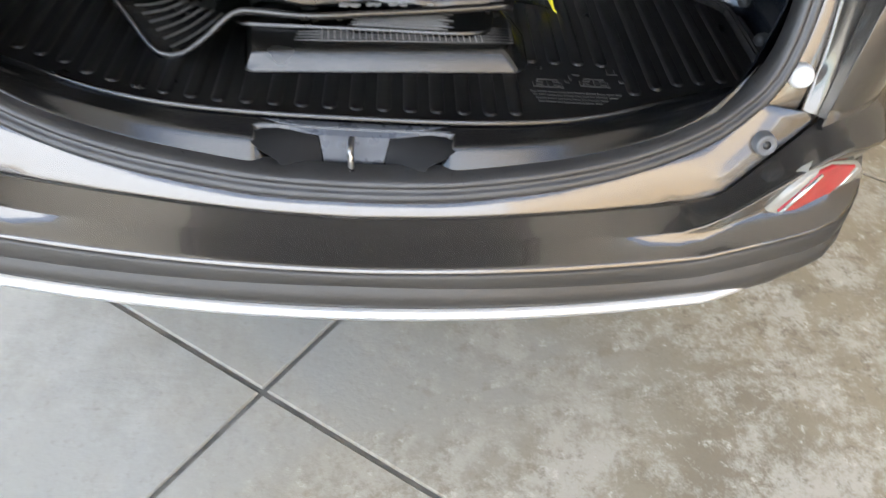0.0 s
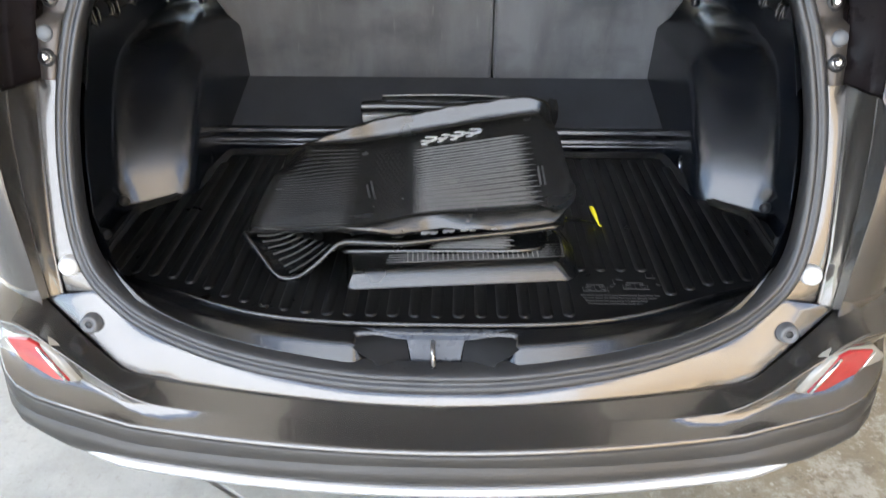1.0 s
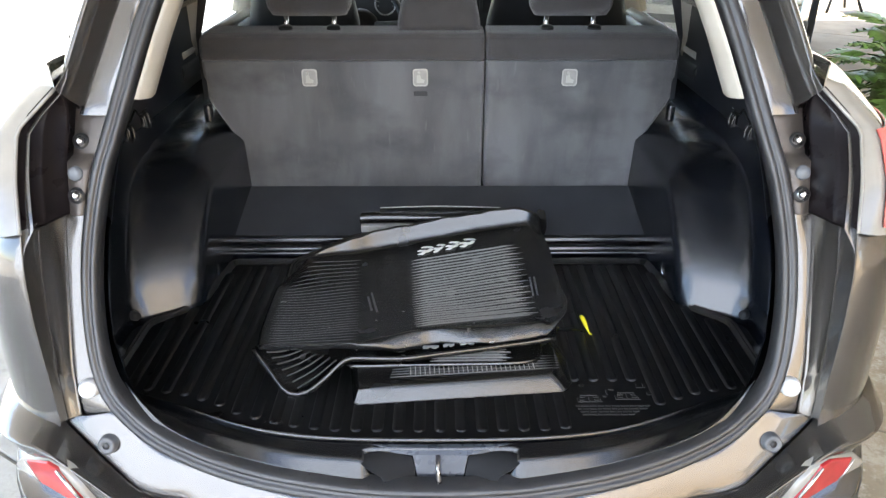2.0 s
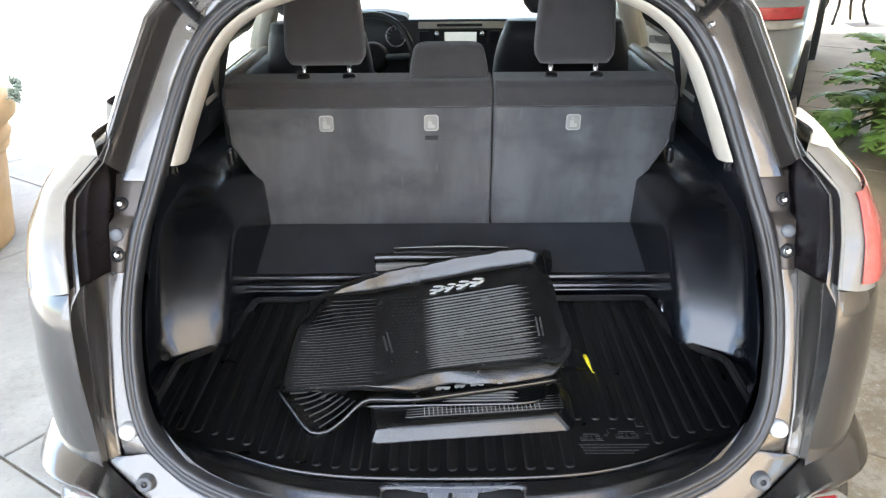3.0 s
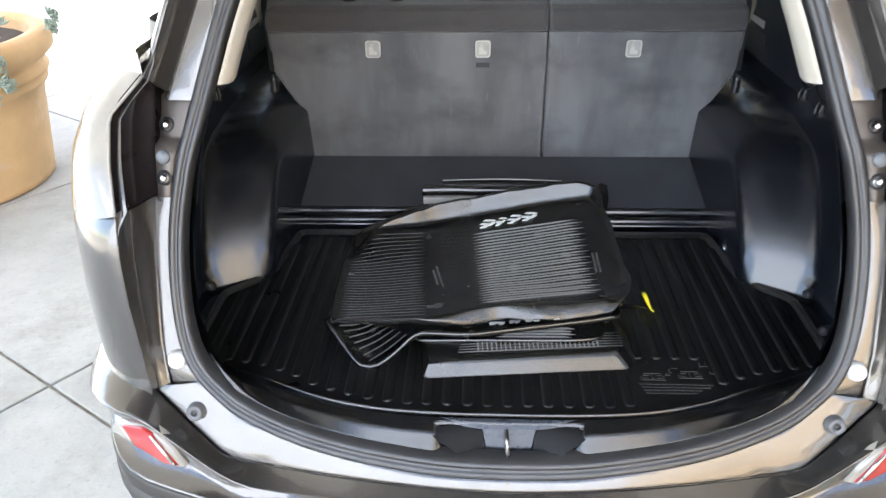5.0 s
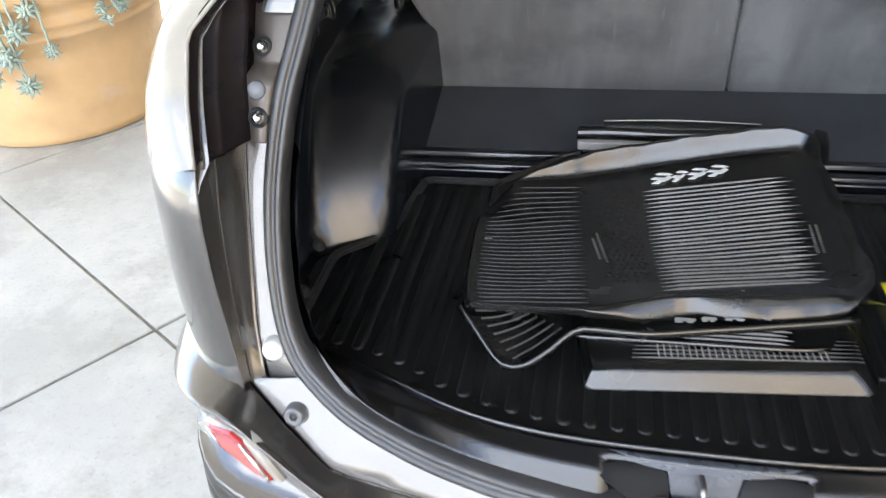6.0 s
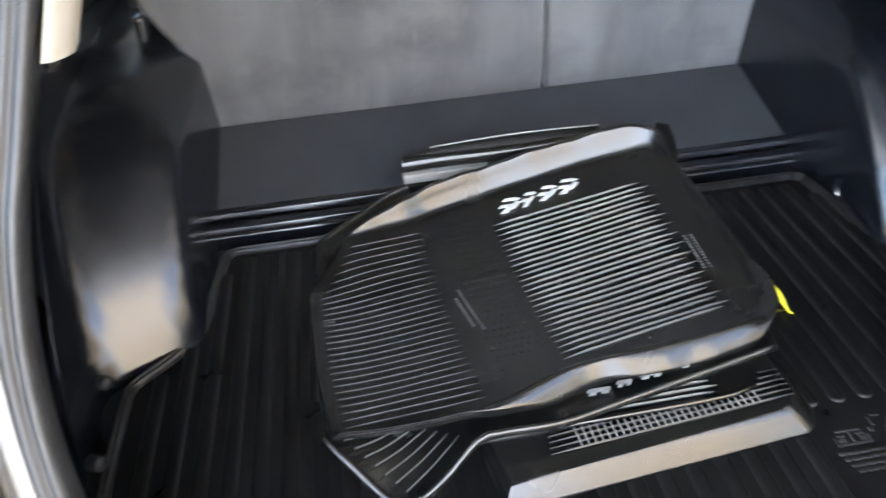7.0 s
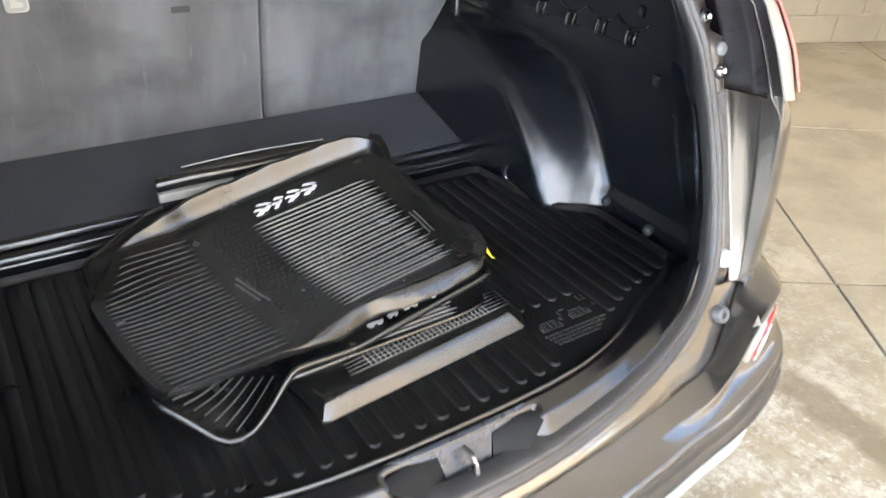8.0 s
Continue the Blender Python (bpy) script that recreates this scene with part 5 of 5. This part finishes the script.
part("fold", prism([(-.19, .774, .672), (.17, .774, .672), (.17, .772, .724), (-.19, .772, .724)], (0, .020, 0)), MATRUB, M4, smooth=False, bevel=.006)
part("edge_wire", tube(curve([(-.147, .778, .786), (0, .788, .786), (.15, .792, .780)], 12), .0014, 6), PALERUB, M4)
part("wire_web", prism([(-.15, .781, .768), (.15, .792, .764), (.15, .7925, .780), (-.147, .7785, .786)], (0, .0015, 0)), MATRUB, M4, smooth=False)

# yellow tag and strap
tag = empty("fixing_strap", "thin black strap with bright yellow clips beside the mats", "strap")
rows = [[p + Vector((0, 0, h)) + Vector((.25, -1, 0)).normalized() * w for w, h in ((-.010, 0), (-.009, .003), (.009, .003), (.010, 0))] for p in curve([(.205, .352, .708), (.240, .368, .690), (.275, .388, .676), (.303, .400, .664)], 9)]
for r, k in zip(rows, (1, 1, 1, .9, .8, .7, .55, .4, .25)):
    m_ = (r[0] + r[3]) / 2
    for q_, p in enumerate(r):
        r[q_] = m_ + (p - m_) * k
settle(part("strap", grid(rows), MATRUB, tag, solid=.003))
part("clip", tube(curve([(.295, .432, .682), (.297, .424, .685), (.301, .414, .680), (.306, .404, .670), (.310, .398, .663)], 12), [.0015, .003, .0045, .005, .005, .005, .005, .0045, .004, .003, .0025, .002], 6), YELLOW, tag, "bright yellow clip")
part("hook", tube(curve([(.309, .398, .663), (.316, .394, .660), (.320, .402, .660)], 6), .0018, 6), YELLOW, tag, "small yellow hook")
part("clip", box((.232, .368, .690), (.018, .007, .006)), YELLOW, tag, "small yellow clip", smooth=False, bevel=.001)

# ---------------------------------------------------------------- round the car
pot = empty("plant_pot", "large terracotta pot with ringed rim standing on the concrete", "pot")
pc = Vector((-2.757, 2.458, 0))
PR = 1.16
part("pot_body", lathe([(r * PR, h) for r, h in ((0, 0), (.396, 0), (.410, .008), (.413, .04), (.452, .38), (.464, .475), (.482, .485), (.488, .505), (.480, .525), (.496, .535), (.502, .556), (.490, .578), (.492, .602), (.515, .622), (.537, .645), (.545, .69), (.535, .725), (.51, .742), (.475, .74), (.455, .71), (.45, .64), (0, .64))], pc, seg=56), CLAY, pot, "terracotta pot")
part("soil", lathe([(0, .685), (.2, .69), (.452 * PR, .67)], pc, seg=24), SOIL, pot)
random.seed(8)
succ = empty("succulent", "grey-green trailing succulent growing in the terracotta pot", "plant")
for k in range(26):
    bm = bmesh.new()
    th, rr = random.uniform(0, 6.28), random.uniform(.05, .50)
    if k < 2:
        th, rr = -.52 + .06 * k, .56
    root = pc + Vector((rr * math.cos(th), rr * math.sin(th), .68))
    outw = Vector((math.cos(th), math.sin(th), 0))
    tipv = root + (outw * (.13 + .02 * (k % 3)) + Vector((0, 0, -.14 + .03 * (k % 3))) if k < 2 else outw * random.uniform(0, .12) + Vector((0, 0, random.uniform(.08, .2))))
    line = curve([root, root.lerp(tipv, .5) + Vector((0, 0, .07)), tipv], 9)
    tube(line, .005, 5, bm)
    for q, c in enumerate(line[2:]):
        for w in range(5):
            d = Vector((random.uniform(-1, 1), random.uniform(-1, 1), random.uniform(-.3, 1))).normalized()
            tube([c, c + d * .02, c + d * .042], [.004, .007, .0015], 5, bm)
    part("sprig", bm, SUCC, succ)

# rosettes that hang over the pot's side
for deg, top, drop, size in ((-60, .72, .16, 1.2), (-66, .70, .24, 1.3), (-63, .66, .33, 1.1), (-54, .72, .08, 1.0), (-51, .70, .24, .8), (-70, .70, .12, 1.2), (-21, .70, .12, .9), (-23, .72, .03, .8), (17, .76, .02, 1.0), (24, .78, .0, 1.0), (-75, .68, .30, 1.1)):
    th = radians(deg)
    outw = Vector((math.cos(th), math.sin(th), 0))
    a0 = pc + outw * .56 + Vector((0, 0, .70))
    a2 = pc + outw * (.64 - .12 * min(.4, drop)) + Vector((0, 0, top - drop))
    rosette = part("rosette", tube(curve([a0, a0.lerp(a2, .4) + outw * .07 + Vector((0, 0, .04)), a2], 9), .005, 5), SUCC, succ)
    face = (outw + Vector((0, 0, .5))).normalized()
    u = face.cross(Vector((0, 0, 1))).normalized()
    w = face.cross(u)
    for ring_n, (r, lift, n) in enumerate(((.050, .0, 9), (.036, .012, 8), (.022, .022, 6), (.010, .028, 4))):
        for q in range(n):
            t = 2 * math.pi * (q + .5 * (ring_n % 2)) / n + random.uniform(-.15, .15)
            d = (u * math.cos(t) + w * math.sin(t))
            base = a2 + face * lift * size
            part("leaf", tube([base, base + d * r * .55 * size + face * .006, base + d * r * size + face * .016 * size], [.005 * size, .009 * size, .002], 5), SUCC, rosette)

# leafy plant beside the wall
plant = empty("leafy_plant", "bushy green plant with deeply cut leaves in a low bed", "plant")
random.seed(12)


def cut_leaf(at, direction, normal, size, bm):
    """A broad leaf with deep rounded lobes on both sides of its rib."""
    d = Vector(direction).normalized()
    side = d.cross(Vector(normal)).normalized()
    up = side.cross(d)
    rib = [Vector(at) + d * size * t + up * (.10 * math.sin(t * 3) - .22 * t * t) * size for t in [k / 7 for k in range(8)]]
    rv = [bm.verts.new(p) for p in rib]
    for sg in (1, -1):
        prev = rv[0]
        for k in range(7):
            t = (k + .5) / 7
            w = size * .50 * math.sin(min(1, .18 + t * .85) * math.pi) ** .55 * (1.08 - .45 * t) * random.uniform(.7, 1.2)
            tip = rib[k].lerp(rib[k + 1], .8) + side * sg * w + d * w * .42 - up * random.uniform(.02, .4) * w
            lo = rib[k].lerp(rib[k + 1], .20) + side * sg * w * .34 + d * w * .10 - up * .03 * w
            hi = rib[k].lerp(rib[k + 1], .90) + side * sg * w * .52 + d * w * .50 - up * .05 * w
            vs = [rv[k], bm.verts.new(lo), bm.verts.new(tip), bm.verts.new(hi), rv[k + 1]]
            bm.faces.new(vs if sg > 0 else vs[::-1])


PLANT = Vector((3.10, 3.9, 0))
for k in range(104):
    th = random.uniform(0, 6.28)
    el = random.uniform(-.45, 1.3)
    dirv = Vector((math.cos(th) * math.cos(el), math.sin(th) * math.cos(el), math.sin(el)))
    root = PLANT + Vector((random.uniform(-.08, .08), random.uniform(-.08, .08), random.uniform(.2, .4)))
    end = root + dirv * random.uniform(.22, .44)
    part("stalk", tube(curve([root, root.lerp(end, .5) + Vector((0, 0, .05)), end], 6), .006, 5), STEM, plant)
    bm = bmesh.new()
    cut_leaf(end, Vector((dirv.x, dirv.y, dirv.z * .5 - .25)), Vector((dirv.x * .4, dirv.y * .4, 1)), random.uniform(.20, .31), bm)
    part("leaf", bm, LEAF, plant, solid=.002)
part("root_mass", lathe([(0, .75), (.15, .7), (.25, .4), (.22, 0)], PLANT, seg=12), STEM, plant)

# neighbouring silver car
car2 = empty("parked_car", "silver grey car parked ahead on the concrete", "car")
CX, CY = 1.46, 6.0
turn = Vector((2.22, 3.9, 0))          # it stands askew, turned about its rear corner
car2.matrix_world = Matrix.Translation(turn) @ Matrix.Rotation(radians(-27), 4, "Z") @ Matrix.Translation(-turn)
prof = [(-2.15, .28), (-2.29, .32), (-2.34, .42), (-2.335, .58), (-2.28, .63), (-2.27, .98), (-2.20, 1.04), (-1.9, 1.06), (-1.5, 1.06), (-.95, 1.42), (.4, 1.46), (1.2, 1.0), (2.1, .85), (2.3, .6), (2.28, .35), (2.1, .28)]
rows = []
for f in (-1, -.985, -.94, -.85, -.6, -.3, 0, .3, .6, .85, .94, .985, 1):
    back = .22 * max(0, abs(f) - .6) ** 2 / .16
    rows.append([Vector((CX + f * .80 * (1 - .19 * sm(1.0, 1.45, z)) * (1 - .03 * sm(.6, .3, z)), CY + y + (back if y < -1.4 else (-back if y > 1.6 else 0)), z)) for y, z in prof])
bm = grid(rows)
cap(bm, rows[0])
cap(bm, rows[-1])
part("car_body", bm, CARGREY, car2, "silver grey body")
for s in (1, -1):
    lampx = ((.40, .0), (.52, .012), (.62, .05), (.70, .11), (.765, .20), (.795, .29))
    tl = part("tail_lamp", grid([[Vector((CX + s * (x + .006), CY - 2.295 + y, z)) for x, y in lampx] for z in (.895, .902, .93, .962, .970)]), BRIGHTRED, car2, "red tail lamp", solid=.02)
    part("clear_strip", grid([[Vector((CX + s * (x + .006), CY - 2.294 + y, z)) for x, y in lampx[:5]] for z in (.838, .846, .891)]), CLEAR, tl, "clear strip below the red lens", solid=.02)
    for y in (-1.35, 1.4):
        w = part("wheel", lathe([(.2, -.1), (.31, -.1), (.33, 0), (.31, .1), (.2, .1)], (CX + s * .73, CY + y, .33), (1, 0, 0), 28), TYRE, car2, "black tyre")
        part("rim", lathe([(0, .05), (.19, .08), (.2, -.05), (0, -.05)], (CX + s * .73, CY + y, .33), (s, 0, 0), 20), SILVER, w)
    part("side_glass", prism([(CX + s * .81, CY - 1.3, 1.03), (CX + s * .81, CY + .9, 1.03), (CX + s * .69, CY + .35, 1.38), (CX + s * .69, CY - .9, 1.36)], (s * .006, 0, 0)), SCREEN, car2, "dark side window", smooth=False)
part("rear_glass", prism([(CX - .68, CY - 1.50, 1.05), (CX + .68, CY - 1.50, 1.05), (CX + .6, CY - 1.0, 1.36), (CX - .6, CY - 1.0, 1.36)], (0, -.02, .02)), SCREEN, car2, "dark rear window", smooth=False)
pb = part("number_plate", box((CX, CY - 2.29, .74), (.34, .02, .16)), WHITE, car2, "white plate with a plain bar", smooth=False, bevel=.004)
part("plain_bar", box((CX, CY - 2.302, .74), (.24, .006, .05)), GREYPL, pb, smooth=False)

# low block wall on the far side
wall = empty("wall_east", "weathered concrete block wall", "wall", kind="structure")
wa, wb = Vector((3.4, 2.9, 0)), Vector((9.0, 1.0, 0))
wd = (wb - wa).normalized()
wn_ = Vector((-wd.y, wd.x, 0))
ang = math.atan2(wd.y, wd.x)
bmb = bmesh.new()
box((0, 0, 0), (.392, .19, .192), bmb)
bmesh.ops.bevel(bmb, geom=bmb.edges[:], offset=.006, segments=1, affect="EDGES")
me = bpy.data.meshes.new("block")
bmb.to_mesh(me)
bmb.free()
me.materials.append(BLOCK)
for r in range(9):
    for c in range(15):
        p = wa + wd * (.2 + c * .4 + (.2 if r % 2 else 0)) + wn_ * .1
        ob = new("block", me)
        ob.matrix_world = Matrix.Translation(p + Vector((0, 0, .098 + r * .2))) @ Matrix.Rotation(ang, 4, "Z")
        ob.parent = wall
bm = box((0, 0, 0), (6.1, .182, 1.79))
bmesh.ops.transform(bm, matrix=Matrix.Translation(wa + wd * 3.1 + wn_ * .1 + Vector((0, 0, .9))) @ Matrix.Rotation(ang, 4, "Z"), verts=bm.verts)
part("mortar", bm, MORTAR, wall, smooth=False)

# dry patio chair far off
chair = empty("patio_chair", "thin black metal patio chair far off in the bright yard", "chair")
cp = Vector((5.4, 9.6, 0))
for dx, dy in ((-.2, -.2), (.2, -.2), (-.2, .2), (.2, .2)):
    part("leg", tube(curve([cp + Vector((dx * 1.2, dy * 1.2, 0)), cp + Vector((dx * .8, dy * .8, .25)), cp + Vector((dx, dy, .45))], 8), .02, 6), BLACKMET, chair)
part("seat", box(cp + Vector((0, 0, .46)), (.45, .45, .03)), BLACKMET, chair, bevel=.01)
part("backrest", tube(curve([cp + Vector((-.2, .2, .45)), cp + Vector((-.22, .27, .9)), cp + Vector((.22, .27, .9)), cp + Vector((.2, .2, .45))], 14), .02, 6), BLACKMET, chair)

# unseen roofs, added to shade the car and darken what it reflects
tagged(part("unseen_canopy_wing", box((6.8, 7.8, 3.0), (11.0, 4.8, .2)), STUCCO, smooth=False), "unseen pale roof added to shade the neighbouring parking place", "canopy", kind="structure")
roof = tagged(part("canopy", box((3.3, 1.9, 3.0), (18.0, 7.0, .2)), STUCCO, smooth=False), "unseen pale roof added to shade the parking place", "canopy", kind="structure")

tagged(part("unseen_canopy_side", box((8.4, -4.3, 3.0), (7.6, 5.38, .2)), STUCCO, smooth=False), "unseen pale roof added to shade the side of the yard", "canopy", kind="structure")

# unseen sunlit walls, added to bounce light and tint the car's reflections
tagged(part("unseen_wall_south", box((-2.4, -6.6, 3.4), (9.2, .25, 6.8)), BLUEWALL, smooth=False), "unseen blue-grey stucco wall added to bounce cool light on the car", "wall", kind="structure")
tagged(part("unseen_wall_south_end", box((3.747, -6.6, 3.4), (3.086, .25, 6.8)), TANWALL, smooth=False), "unseen tan stucco wall added for warm reflections in the car", "wall", kind="structure")

# another unseen wall, added for darker, warmer light from the right
tagged(part("unseen_wall_side", box((6.6, -2.6, 1.5), (.25, 8.2, 3.0)), TANWALL, smooth=False), "unseen tan wall added to dim and tint the right side", "wall", kind="structure")

# ---------------------------------------------------------------- paving slabs
g = .0055
q = [GU * (-SLAB / 2 + g) + GV * (-SLAB / 2 + g), GU * (SLAB / 2 - g) + GV * (-SLAB / 2 + g), GU * (SLAB / 2 - g) + GV * (SLAB / 2 - g), GU * (-SLAB / 2 + g) + GV * (SLAB / 2 - g)]
bm = grid([[p * .9985 + Vector((0, 0, -.012)) for p in q], [p + Vector((0, 0, -.004)) for p in q], [p * .9965 for p in q]], wrap=True)
cap(bm, [p * .9965 for p in q])
bmesh.ops.recalc_face_normals(bm, faces=bm.faces)
me = bpy.data.meshes.new("slab")
bm.to_mesh(me)
bm.free()
me.materials.append(CONCRETE)
part("joint_bed", grid([[G0 + GU * a + GV * b + Vector((0, 0, -.009)) for a in (-10.5, 12)] for b in (-7.5, 15)]), JOINT, ground, "dark joints between the slabs")
for i in range(-7, 8):
    for j in range(-5, 10):
        ob = new("slab", me)
        ob.location = G0 + GU * (SLAB * (i + .5)) + GV * (SLAB * (j + .5))
        ob.parent = ground
